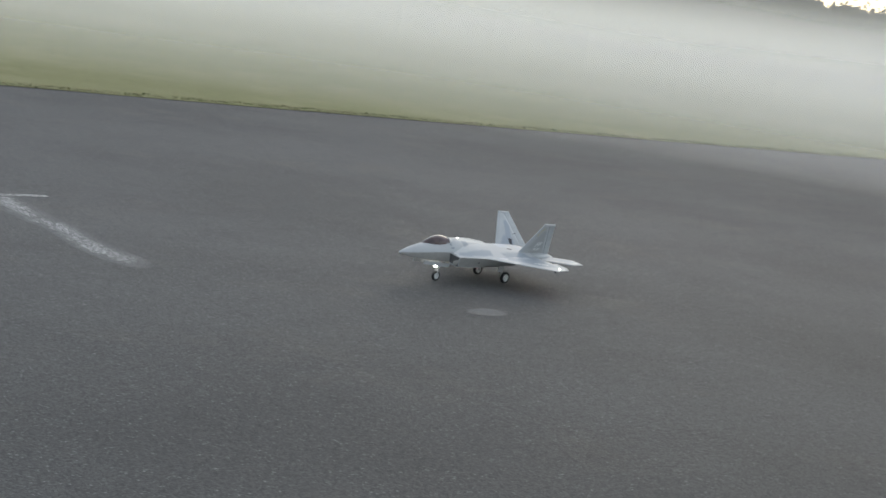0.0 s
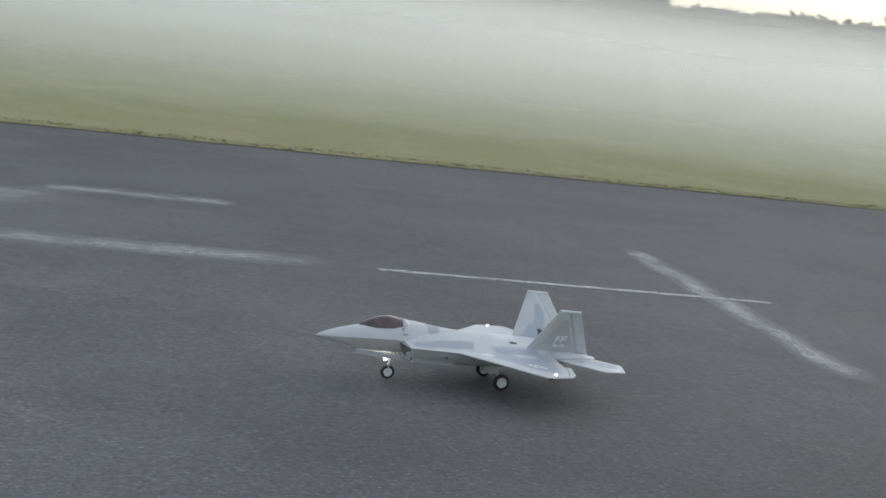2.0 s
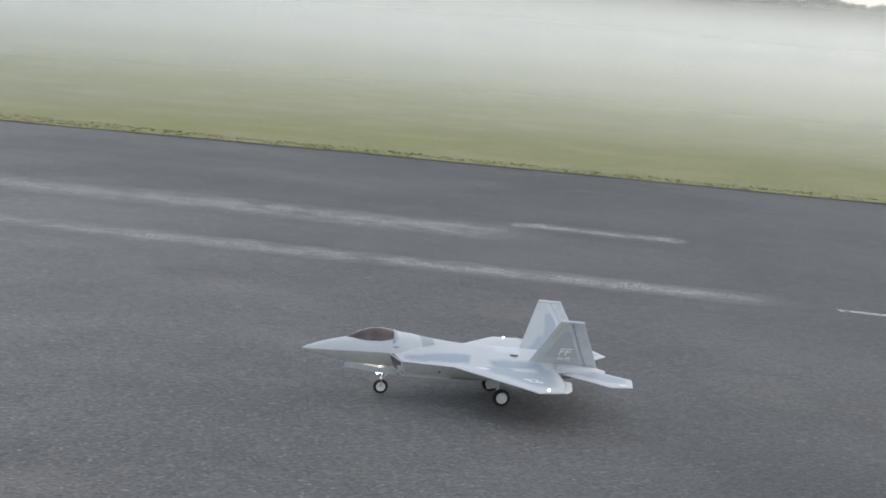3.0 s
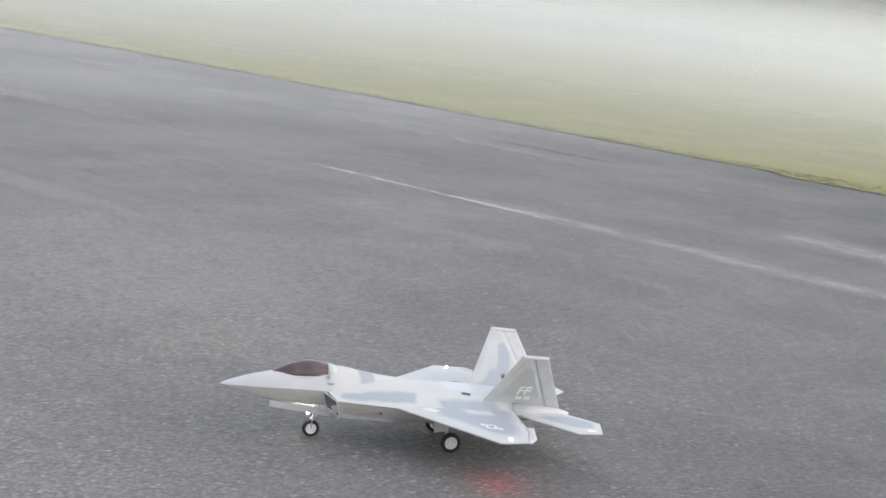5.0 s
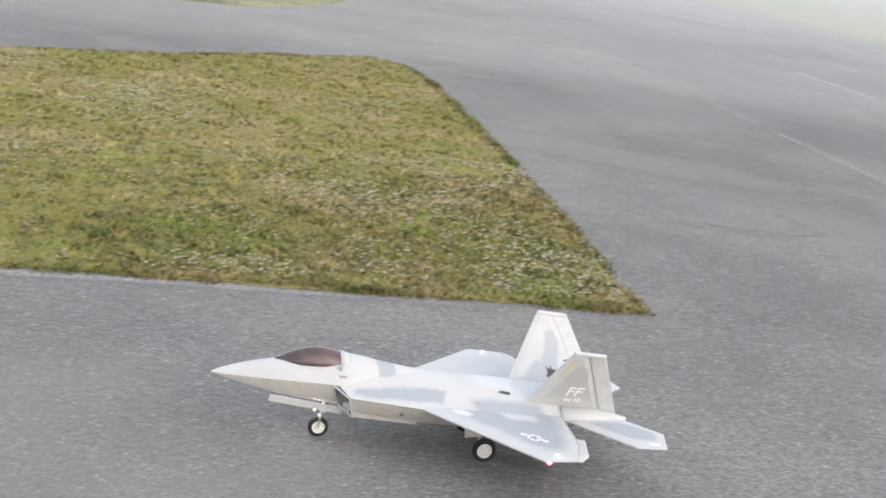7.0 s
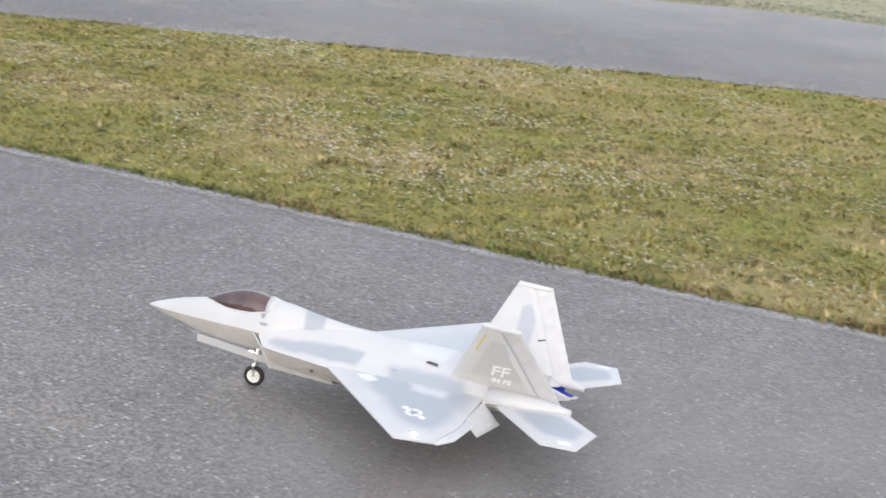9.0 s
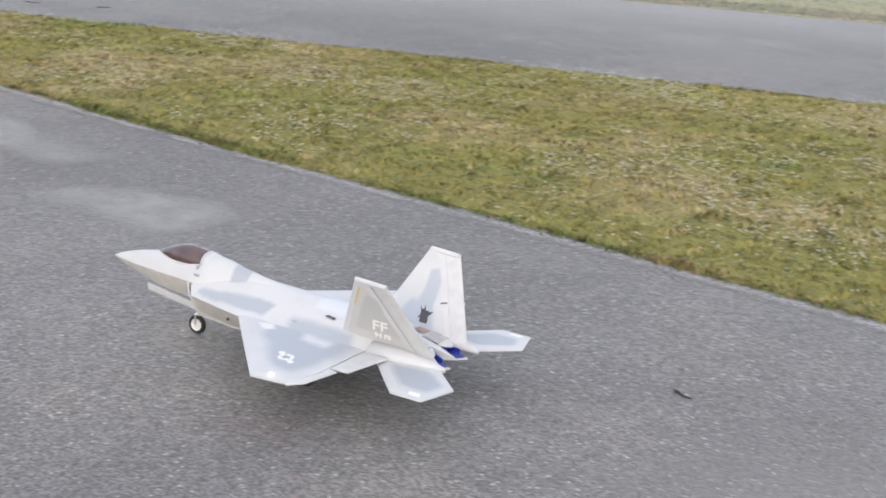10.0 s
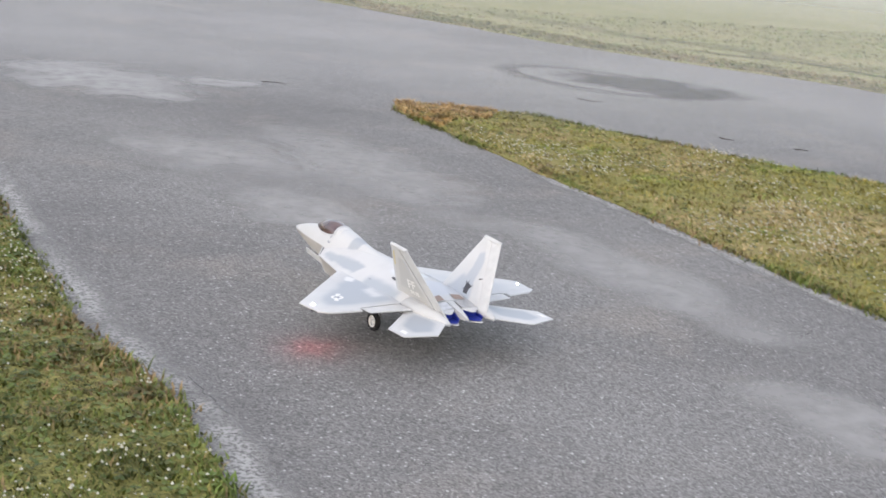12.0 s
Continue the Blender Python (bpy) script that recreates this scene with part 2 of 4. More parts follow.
# ---- building helpers ----
def obj(name, bm, mat, parent=None, smooth=False):
    me = bpy.data.meshes.new(name)
    bm.to_mesh(me)
    bm.free()
    for m in mat if isinstance(mat, (list, tuple)) else [mat]:
        me.materials.append(m)
    if smooth:
        for p in me.polygons:
            p.use_smooth = True
    ob = new(name, me)
    ob.parent = parent
    return ob


def part(name, bm, mat, parent, label="", smooth=False):
    ob = obj(name, bm, mat, parent, smooth)
    return tagged(ob, label=label)


def soup(name, verts, faces, mat):
    me = bpy.data.meshes.new(name)
    me.from_pydata([tuple(v) for v in verts], [], [tuple(f) for f in faces])
    me.materials.append(mat)
    return new(name, me)


def ragged(outline, step, jitter, seed):
    """The outline's corners joined by edges that wander a little."""
    rng = random.Random(seed)
    pts = []
    for (x0, y0), (x1, y1) in zip(outline, outline[1:] + outline[:1]):
        n = max(1, int(math.hypot(x1 - x0, y1 - y0) / step))
        for i in range(n):
            f = i / n
            x, y = x0 + (x1 - x0) * f, y0 + (y1 - y0) * f
            w = noise.noise((x * 0.7 + seed, y * 0.7, 0)) * jitter * 1.6 + rng.uniform(-1, 1) * jitter * 0.45
            nx, ny = (y1 - y0), -(x1 - x0)
            d = math.hypot(nx, ny) or 1
            pts.append((x + nx / d * w, y + ny / d * w))
    return pts


def sheet(name, outline, z, depth, mat):
    """A flat ground cover with a skirt round it."""
    bm = bmesh.new()
    top = [bm.verts.new((x, y, z)) for x, y in outline]
    edges = [bm.edges.new((a, b)) for a, b in zip(top, top[1:] + top[:1])]
    bmesh.ops.triangle_fill(bm, edges=edges, use_beauty=True)
    low = [bm.verts.new((x, y, z - depth)) for x, y in outline]
    for i in range(len(top)):
        j = (i + 1) % len(top)
        bm.faces.new((top[i], low[i], low[j], top[j]))
    bmesh.ops.recalc_face_normals(bm, faces=bm.faces)
    up = sum(f.normal.z for f in bm.faces if abs(f.normal.z) > 0.5)
    if up < 0:
        bmesh.ops.reverse_faces(bm, faces=bm.faces)
    return obj(name, bm, mat)


def strip(name, pts, width, z, mat):
    """A band along a line of points, lying on the ground."""
    bm = bmesh.new()
    uv = bm.loops.layers.uv.new("across")
    rows = []
    for i, (x, y) in enumerate(pts):
        x0, y0 = pts[max(0, i - 1)]
        x1, y1 = pts[min(len(pts) - 1, i + 1)]
        d = math.hypot(x1 - x0, y1 - y0)
        nx, ny = -(y1 - y0) / d * width / 2, (x1 - x0) / d * width / 2
        rows.append([bm.verts.new((x + nx, y + ny, z)), bm.verts.new((x - nx, y - ny, z))])
    for i, (a, b) in enumerate(zip(rows, rows[1:])):
        f = bm.faces.new((a[0], a[1], b[1], b[0]))
        for loop, v, k in zip(f.loops, (1, 0, 0, 1), (i, i, i + 1, i + 1)):
            loop[uv].uv = (k / (len(rows) - 1), v)
    bm.normal_update()
    return obj(name, bm, mat)


def inside(x, y, poly):
    """Which of the points lie inside the polygon."""
    hit = np.zeros(len(x), bool)
    for (x0, y0), (x1, y1) in zip(poly, poly[1:] + poly[:1]):
        if y0 == y1:
            continue
        cross = ((y0 > y) != (y1 > y)) & (x < (x1 - x0) * (y - y0) / (y1 - y0) + x0)
        hit ^= cross
    return hit


def scatter(poly, per_m2, seed, box=None):
    rng = np.random.default_rng(seed)
    xs, ys = [p[0] for p in poly], [p[1] for p in poly]
    b = box or (min(xs), min(ys), max(xs), max(ys))
    n = int((b[2] - b[0]) * (b[3] - b[1]) * per_m2)
    x, y = rng.uniform(b[0], b[2], n), rng.uniform(b[1], b[3], n)
    keep = inside(x, y, poly)
    return x[keep], y[keep], rng


def grass(name, poly, per_m2, height, z, mat, seed, box=None, width=0.006):
    """Bent single blades: each a tapered strip of two faces."""
    x, y, rng = scatter(poly, per_m2, seed, box)
    n = len(x)
    a = rng.uniform(0, 2 * np.pi, n)
    clump = 0.70 + 0.8 * np.array([noise.noise((float(px) * 5.0, float(py) * 5.0, seed)) for px, py in zip(x, y)])
    h = height * rng.uniform(0.45, 1.15, n) * np.clip(clump, 0.35, 1.4)
    lean = h * rng.uniform(0.3, 1.7, n)
    w = width * rng.uniform(0.7, 1.5, n)
    dx, dy = np.cos(a), np.sin(a)
    px, py = -dy * w, dx * w
    v = np.empty((n, 5, 3))
    v[:, 0] = np.stack([x + px, y + py, np.full(n, z)], 1)
    v[:, 1] = np.stack([x - px, y - py, np.full(n, z)], 1)
    v[:, 2] = np.stack([x - px * 0.7 + dx * lean * 0.35, y - py * 0.7 + dy * lean * 0.35, z + h * 0.6], 1)
    v[:, 3] = np.stack([x + px * 0.7 + dx * lean * 0.35, y + py * 0.7 + dy * lean * 0.35, z + h * 0.6], 1)
    v[:, 4] = np.stack([x + dx * lean, y + dy * lean, z + h], 1)
    me = bpy.data.meshes.new(name)
    me.vertices.add(n * 5)
    me.vertices.foreach_set("co", v.ravel())
    base = np.arange(n)[:, None] * 5
    loops = (base + np.array([[0, 1, 2, 3, 3, 2, 4]])).ravel()
    me.loops.add(len(loops))
    me.loops.foreach_set("vertex_index", loops.astype(np.int32))
    start = (np.arange(n)[:, None] * 7 + np.array([[0, 4]])).ravel()
    me.polygons.add(n * 2)
    me.polygons.foreach_set("loop_start", start.astype(np.int32))
    me.update(calc_edges=True)
    me.materials.append(mat)
    return new(name, me)


def flowers(name, poly, per_m2, z, mat, seed, box=None, size=1.0):
    """Small clover heads in drifts."""
    x, y, rng = scatter(poly, per_m2, seed, box)
    drift = np.array([noise.noise((float(a) * 0.9, float(b) * 0.9, seed)) + 0.6 * noise.noise((float(a) * 3, float(b) * 3, seed + 5)) for a, b in zip(x, y)])
    keep = rng.uniform(-0.12, 0.95, len(x)) < drift
    x, y = x[keep], y[keep]
    n = len(x)
    r = rng.uniform(0.0035, 0.009, n) * size
    h = z + rng.uniform(0.02, 0.055, n)
    ang = np.arange(5) * 2 * np.pi / 5
    v = np.empty((n, 7, 3))
    for k in range(5):
        v[:, k] = np.stack([x + r * np.cos(ang[k]), y + r * np.sin(ang[k]), h], 1)
    v[:, 5] = np.stack([x, y, h + r * 1.1], 1)
    v[:, 6] = np.stack([x, y, h - r * 0.8], 1)
    faces = [(k, (k + 1) % 5, 5) for k in range(5)] + [((k + 1) % 5, k, 6) for k in range(5)]
    idx = (np.arange(n)[:, None, None] * 7 + np.array(faces)[None]).reshape(-1, 3)
    return soup(name, v.reshape(-1, 3), idx.tolist(), mat)


# ---- ground ----
def build_ground():
    bm = bmesh.new()
    bmesh.ops.create_grid(bm, x_segments=24, y_segments=24, size=1500)
    for v in bm.verts:
        v.co.z = -0.06
    tagged(obj("ground", bm, FIELD), label="wide flat grass ground reaching to the misty horizon", category="ground", kind="structure")

    bm = bmesh.new()
    bmesh.ops.create_grid(bm, x_segments=30, y_segments=20, size=1)
    for v in bm.verts:
        v.co = (v.co.x * 90, -21.25 + v.co.y * 38.75, 0)
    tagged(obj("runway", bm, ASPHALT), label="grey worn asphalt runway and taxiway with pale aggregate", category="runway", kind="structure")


ISLAND = [(-6.52, 2.12), (-9.7, 2.27), (-14.5, 2.34), (-15.7, 2.25), (-16.2, 1.9), (-14.9, 0.4), (-14.2, -0.3), (-12.9, -2.1), (-11.6, -4.4), (-9.1, -8.1), (-7.0, -10.9), (-5.95, -12.55), (-4.9, -12.95),
          (-4.75, -12.6), (-4.95, -10.9), (-5.2, -9.0), (-5.45, -6.7), (-5.75, -4.5), (-6.05, -2.2), (-6.32, -0.3)]
DRY_TIP = [(-4.88, -12.97), (-5.72, -12.70), (-5.45, -12.25), (-5.15, -12.2), (-4.86, -11.75), (-4.77, -12.55)]
LAWN = [(-2.15, -3.9), (-2.07, -4.6), (-2.0, -5.4), (-1.95, -6.2), (-1.75, -7.0), (-1.6, -8.2), (-1.45, -9.8), (-1.0, -12.2), (-0.2, -14.0),
        (14, -14.5), (14, -3.4), (0.0, -3.3), (-1.8, -3.4)]
NORTH = [(90, 17.42), (90, 320), (-90, 320), (-90, 17.5), (-18.2, 17.5), (-9.3, 17.35), (-8.9, 17.05), (-7.6, 17.0), (-3.2, 17.3), (7, 17.38), (27, 17.42)]
SOUTH_WEST = [(-27, 2.9), (-24.6, 2.45), (-22.8, 1.95), (-20.6, 0.6), (-19.7, -1.3), (-18.7, -5.4), (-14.3, -10.7), (-11.2, -15.4), (-8.8, -18.3), (-6.6, -22.8), (-3, -32), (-3, -59), (-89, -59), (-89, 2.9)]


def build_turf():
    for name, outline, jit, label, category in (
            ("grass_island", ISLAND, 0.035, "triangular grass island with clover between the taxiways", "grass"),
            ("grass_verge", LAWN, 0.022, "green clover grass verge beside the taxiway", "grass"),
            ("grass_field", NORTH, 0.05, "mown misty grass field along the runway edge", "grass"),
            ("grass_apron", SOUTH_WEST, 0.07, "pale grass field beyond the side taxiway", "grass")):
        step = 0.12 if jit < 0.05 else 0.4
        mat = TURF if jit < 0.05 else FIELD
        tagged(sheet(name, ragged(outline, step, jit, len(name)), 0.009, 0.069, mat), label=label, category=category, kind="structure")


def build_markings():
    for x in (1.55, -10.3, -22.3):
        pts = [(x + i * 0.1, 9.72 + 0.006 * math.sin(i * 1.7)) for i in range(30)]
        tagged(strip("centre_dash", pts, 0.075, 0.004, PAINT), label="worn white painted dash on the runway", category="marking", group="runway centre dashes")
    pts = [(4.03 + 0.02 * math.sin(i), 7.35 + i * 0.15) for i in range(31)]
    tagged(strip("cross_bar", pts, 0.40, 0.003, FADED), label="faded pale painted bar across the runway", category="marking")
    for k, (y, x0, x1, w) in enumerate(((9.80, -9.0, 1.6, 0.75), (9.70, -60, -11, 0.45), (5.97, -60, -6.9, 0.24), (13.95, -60, -8.4, 0.5), (11.7, -6.5, -0.6, 1.4), (12.3, -1.0, 0.7, 0.6))):
        n = max(4, int((x1 - x0) / 0.35))
        pts = [(x0 + (x1 - x0) * i / n, y + 0.05 * noise.noise((i * 0.35, y, 0))) for i in range(n + 1)]
        tagged(strip("paving_joint", pts, w, 0.0025 + 0.0002 * k, JOINT), label="pale filled joint between runway paving lanes", category="joint", group="paving joints")
    edge = ISLAND[14:] + ISLAND[:1]
    pts = []
    for (x0, y0), (x1, y1) in zip(edge, edge[1:]):
        for i in range(8):
            pts.append((x0 + (x1 - x0) * i / 8 + 0.07, y0 + (y1 - y0) * i / 8))
    tagged(strip("bleached_edge", pts, 0.22, 0.0028, BORDER), label="pale bleached asphalt edge along the grass island", category="edge", group="bleached asphalt edges")
    pts = []
    for (x0, y0), (x1, y1) in zip(LAWN[:7], LAWN[1:8]):
        for i in range(8):
            pts.append((x0 + (x1 - x0) * i / 8 - 0.10, y0 + (y1 - y0) * i / 8))
    tagged(strip("bleached_edge", pts, 0.30, 0.0028, BORDER), label="pale bleached asphalt edge along the grass verge", category="edge", group="bleached asphalt edges")


def build_traces():
    """Thin soil with painted edge shade along the field, faint round tyre traces and a crack in the taxiway."""
    line = [p for p in NORTH[3:]] + [NORTH[0]]
    pts = []
    for (x0, y0), (x1, y1) in zip(line, line[1:]):
        n = max(1, int(abs(x1 - x0) / 0.5))
        for i in range(n):
            x = x0 + (x1 - x0) * i / n
            pts.append((x, y0 + (y1 - y0) * i / n - 0.02 + 0.05 * noise.noise((x * 1.3, 0, 2))))
    # dark line along the turf: soil with the edge's shade painted in
    soil = worn_paint("shaded_soil", (0.075, 0.068, 0.048), 0.85, soft=True)
    tagged(strip("soil_shade_edge", pts, 0.34, 0.0032, soil), label="thin soil line with painted edge shade where field meets runway", category="soil")
    trace = worn_paint("tyre_trace", (0.14, 0.135, 0.13), 0.34, soft=True)
    for cx, cy, r, a0, a1 in ((-9.35, 3.55, 0.55, -50, 120), (-9.6, 3.5, 0.9, -60, 60)):
        pts = [(cx + r * math.cos(radians(a)), cy + r * math.sin(radians(a))) for a in range(a0, a1, 6)]
        tagged(strip("tyre_trace", pts, 0.17, 0.0029, trace), label="faint curved dark tyre trace on asphalt", category="trace", group="tyre traces")
    # a damp ring left by standing water on the side taxiway
    damp = worn_paint("damp_ring", (0.10, 0.098, 0.097), 0.52, soft=True)
    for k, (a0, a1, width, grow) in enumerate(((0, 366, 0.42, 0.80), (-50, 70, 0.75, 0.80), (150, 300, 0.20, 0.72))):
        pts = []
        for a in range(a0, a1, 6):
            u, v = 1.25 * grow * math.cos(radians(a)), 1.15 * grow * math.sin(radians(a))
            u, v = u * (1 + 0.12 * noise.noise((a * 0.02, 3, k))), v * (1 + 0.12 * noise.noise((a * 0.02, 9, k)))
            pts.append((-7.72 + u * math.cos(radians(138)) - v * math.sin(radians(48)) * 0.55, -14.95 + u * math.sin(radians(138)) - v * math.cos(radians(48)) * 1.15))
        tagged(strip("damp_ring", pts, width, 0.0036 + 0.0002 * k, damp), label="dark damp ring on worn asphalt", category="stain", group="damp rings")
    # dry and flattened streaks in the far field, along the taxiway's edge
    for k, (rgb, off, width, keep, first, last) in enumerate((((0.25, 0.20, 0.10), 0.45, 1.0, 0.72, 0, 60), ((0.15, 0.15, 0.07), 1.7, 0.5, 0.62, 20, 34), ((0.26, 0.22, 0.12), 2.4, 1.2, 0.50, 8, 46), ((0.15, 0.155, 0.075), 3.4, 0.6, 0.58, 12, 26))):
        streak = worn_paint("field_streak", rgb, keep, 0.95, soft=True)
        pts = []
        for (x0, y0), (x1, y1) in zip(SOUTH_WEST[5:10], SOUTH_WEST[6:11]):
            d = math.hypot(x1 - x0, y1 - y0)
            for i in range(12):
                f = i / 12
                o = off + 0.6 * noise.noise((x0 + f * (x1 - x0), k * 3.0, 1))
                pts.append((x0 + (x1 - x0) * f + (y1 - y0) / d * o, y0 + (y1 - y0) * f - (x1 - x0) / d * o))
        tagged(strip("field_streak", pts[first:last], width, 0.0125 + 0.0005 * k, streak), label="flattened dry streak in the field grass", category="grass", group="field streaks", kind="stuff")
    crack = worn_paint("crack", (0.07, 0.068, 0.066), 0.62)
    for x0, y0, turn, n in ((-2.05, -6.5, 100, 12), (-5.3, 1.42, 5, 18), (-4.9, -6.85, 35, 6), (-5.75, -4.0, 60, 7)):
        a = radians(turn)
        pts = [(x0 + i * 0.035 * math.cos(a) + 0.02 * noise.noise((i * 0.9, 1, turn)), y0 + i * 0.035 * math.sin(a) + 0.02 * noise.noise((i * 0.9, 5, turn))) for i in range(n)]
        tagged(strip("crack", pts, 0.006, 0.0046, crack), label="fine dark crack in the worn asphalt", category="crack", group="fine cracks")


def build_stains():
    dark = stain("damp_stain", (0.05, 0.049, 0.05), 0.8)
    pale = stain("pale_stain", (0.43, 0.424, 0.412), 0.85, 1.6)
    dusty = stain("dusty_stain", (0.45, 0.443, 0.43), 0.62, 1.9)
    faint = stain("faint_dust", (0.43, 0.415, 0.395), 0.42, 0.8)
    rubber = stain("rubber_stain", (0.10, 0.095, 0.09), 0.26, 9.0)
    rows = [("damp_patch", dark, -8.2, -14.75, 0.65, 0.95, 50, "dark damp patch on the asphalt"),
            ("pale_patch", pale, -2.55, -13.6, 0.75, 1.1, 20, "pale dusty patch on the asphalt"),
            ("pale_patch", pale, -3.55, -13.7, 0.35, 0.25, 0, "pale dusty patch on the asphalt"),
            ("pale_patch", dusty, -2.9, -10.6, 0.55, 0.75, 15, "pale dusty patch on the asphalt"),
            ("pale_patch", dusty, -3.85, -10.3, 0.42, 1.45, 8, "pale dusty patch on the asphalt"),
            ("pale_patch", dusty, -3.08, -9.0, 0.30, 0.60, 12, "pale dusty patch on the asphalt"),
            ("pale_patch", dusty, -4.46, -7.75, 0.30, 1.05, 10, "pale dusty patch on the asphalt"),
            ("pale_patch", dusty, -4.38, -5.8, 0.30, 0.45, 20, "pale dusty patch on the asphalt"),
            ("pale_patch", faint, -19.0, 5.6, 3.2, 0.75, 8, "pale dusty patch on the asphalt"),
            ("pale_patch", faint, -11.2, 3.3, 1.6, 0.55, 70, "pale dusty patch on the asphalt"),
            ("pale_patch", faint, -9.6, 5.95, 1.7, 0.22, 0, "pale dusty patch on the asphalt"),
            ("pale_patch", faint, -15.4, 9.75, 2.2, 0.35, 2, "pale dusty patch on the asphalt"),
            ("pale_patch", faint, -4.1, -1.3, 1.4, 1.7, 10, "pale dusty patch on the asphalt"),
            ("rubber_mark", rubber, -3.7, -1.05, 0.10, 0.05, 20, "dark rubber smudge on the asphalt"),
            ("rubber_mark", rubber, -4.5, 1.05, 0.09, 0.05, 60, "dark rubber smudge on the asphalt"),
            ("rubber_mark", rubber, -11.0, 14.7, 1.0, 0.16, 0, "dark rubber smudge on the asphalt"),
            ("pale_patch", faint, 5.78, 6.26, 0.13, 0.09, 0, "pale dusty patch on the asphalt")]
    for k, (name, mat, x, y, rx, ry, turn, label) in enumerate(rows):
        bm = bmesh.new()
        bmesh.ops.create_circle(bm, cap_ends=True, segments=40, radius=1.0)
        ob = obj(name, bm, mat)
        ob.matrix_world = pose(x, y, 0.0034 + 0.0001 * k, 0, 0, turn) @ Matrix.Diagonal((rx * 1.45, ry * 1.45, 1, 1))
        tagged(ob, label=label, category="stain")


def build_grass():
    rows = [("grass_blades", ISLAND, 2100, 0.038, BLADES, (-9.2, -13.2, -4.6, 2.4), "short yellow-green grass blades with dry patches", 0.0045),
            ("grass_blades", ISLAND, 800, 0.042, BLADES, (-16.4, -10, -9.2, 2.4), "short yellow-green grass blades with dry patches", 0.007),
            ("grass_blades", LAWN, 5200, 0.036, VERGE_BLADES, (-2.3, -9.5, 0.6, -3.2), "lush green grass blades with clover", 0.0042),
            ("grass_blades", LAWN, 1000, 0.040, VERGE_BLADES, (0.6, -12.0, 6.0, -3.2), "lush green grass blades with clover", 0.008),
            ("grass_blades", NORTH, 420, 0.028, FIELD_BLADES, (-34, 16.9, 34, 17.75), "mown field grass along the runway edge", 0.010),
            ("grass_blades", SOUTH_WEST, 150, 0.045, APRON_BLADES, (-26, -23, -6, 2.4), "pale field grass beyond the taxiway", 0.011)]
    for k, (name, poly, n, h, mat, box, label, w) in enumerate(rows):
        tagged(grass(name, poly, n, h, 0.005, mat, 11 + k, box, w), label=label, category="grass", kind="stuff")
    corner = [(-6.5, 2.08), (-9.8, 2.22), (-9.2, 1.2), (-8.0, 0.3), (-7.2, -0.7), (-6.30, -0.5)]
    tagged(grass("grass_blades", corner, 1500, 0.042, 0.006, VERGE_BLADES, 33, None, 0.0045), label="lusher green grass in the island's corner", category="grass", kind="stuff")
    tagged(flowers("clover_flowers", corner, 800, 0.022, CLOVER, 12, None, 0.85), label="dense white clover heads in the island's corner", category="flowers", kind="stuff")
    line = SOUTH_WEST[3:11]
    band = [(x + 0.02, y) for x, y in line] + [(x - 0.75, y - 0.55) for x, y in line[::-1]]
    rough = blade_material("rough_border_blades", [(0.135, 0.145, 0.05), (0.20, 0.195, 0.075)], (0.30, 0.235, 0.12))
    tagged(grass("grass_blades", band, 520, 0.055, 0.005, rough, 31, None, 0.010), label="rough olive grass along the side taxiway's edge", category="grass", kind="stuff")
    lush = blade_material("edge_blades", [(0.10, 0.145, 0.03), (0.17, 0.19, 0.05)], (0.27, 0.19, 0.09), 0.9)
    for k, line in enumerate((ISLAND[13:] + ISLAND[:4], ISLAND[3:13], LAWN[:9])):
        tagged(edge_tufts("edge_tufts", line, 700 if k != 1 else 350, lush, 60 + k), label="darker grass tufts along the asphalt edge", category="grass", kind="stuff")
    leaf = blade_material("clover_leaf", [(0.085, 0.125, 0.028), (0.135, 0.165, 0.045)], (0.17, 0.15, 0.06), 0.4)
    tagged(clover_leaves("clover_leaves", LAWN, 1100, leaf, 21, (-2.3, -9.5, 0.3, -3.2)), label="round green clover leaves among the grass", category="clover", kind="stuff")
    tagged(clover_leaves("clover_leaves", ISLAND, 230, leaf, 22, (-9.5, -13.2, -4.6, 2.4)), label="round green clover leaves among the grass", category="clover", kind="stuff")
    dry = blade_material("dry_blades", [(0.46, 0.28, 0.11), (0.38, 0.25, 0.10)], (0.50, 0.34, 0.15))
    tagged(grass("dry_grass", DRY_TIP, 5200, 0.055, 0.007, dry, 41, None, 0.005), label="orange-brown dried grass at the island's tip", category="grass", kind="stuff")
    tagged(flowers("clover_flowers", ISLAND, 900, 0.02, CLOVER, 3, (-13, -11.9, -4.6, 2.4), 0.82), label="small white clover heads among the grass", category="flowers", kind="stuff")
    tagged(flowers("clover_flowers", LAWN, 900, 0.015, CLOVER, 8, (-2.3, -9.5, 0.6, -3.2), 0.75), label="small white clover heads among the grass", category="flowers", kind="stuff")


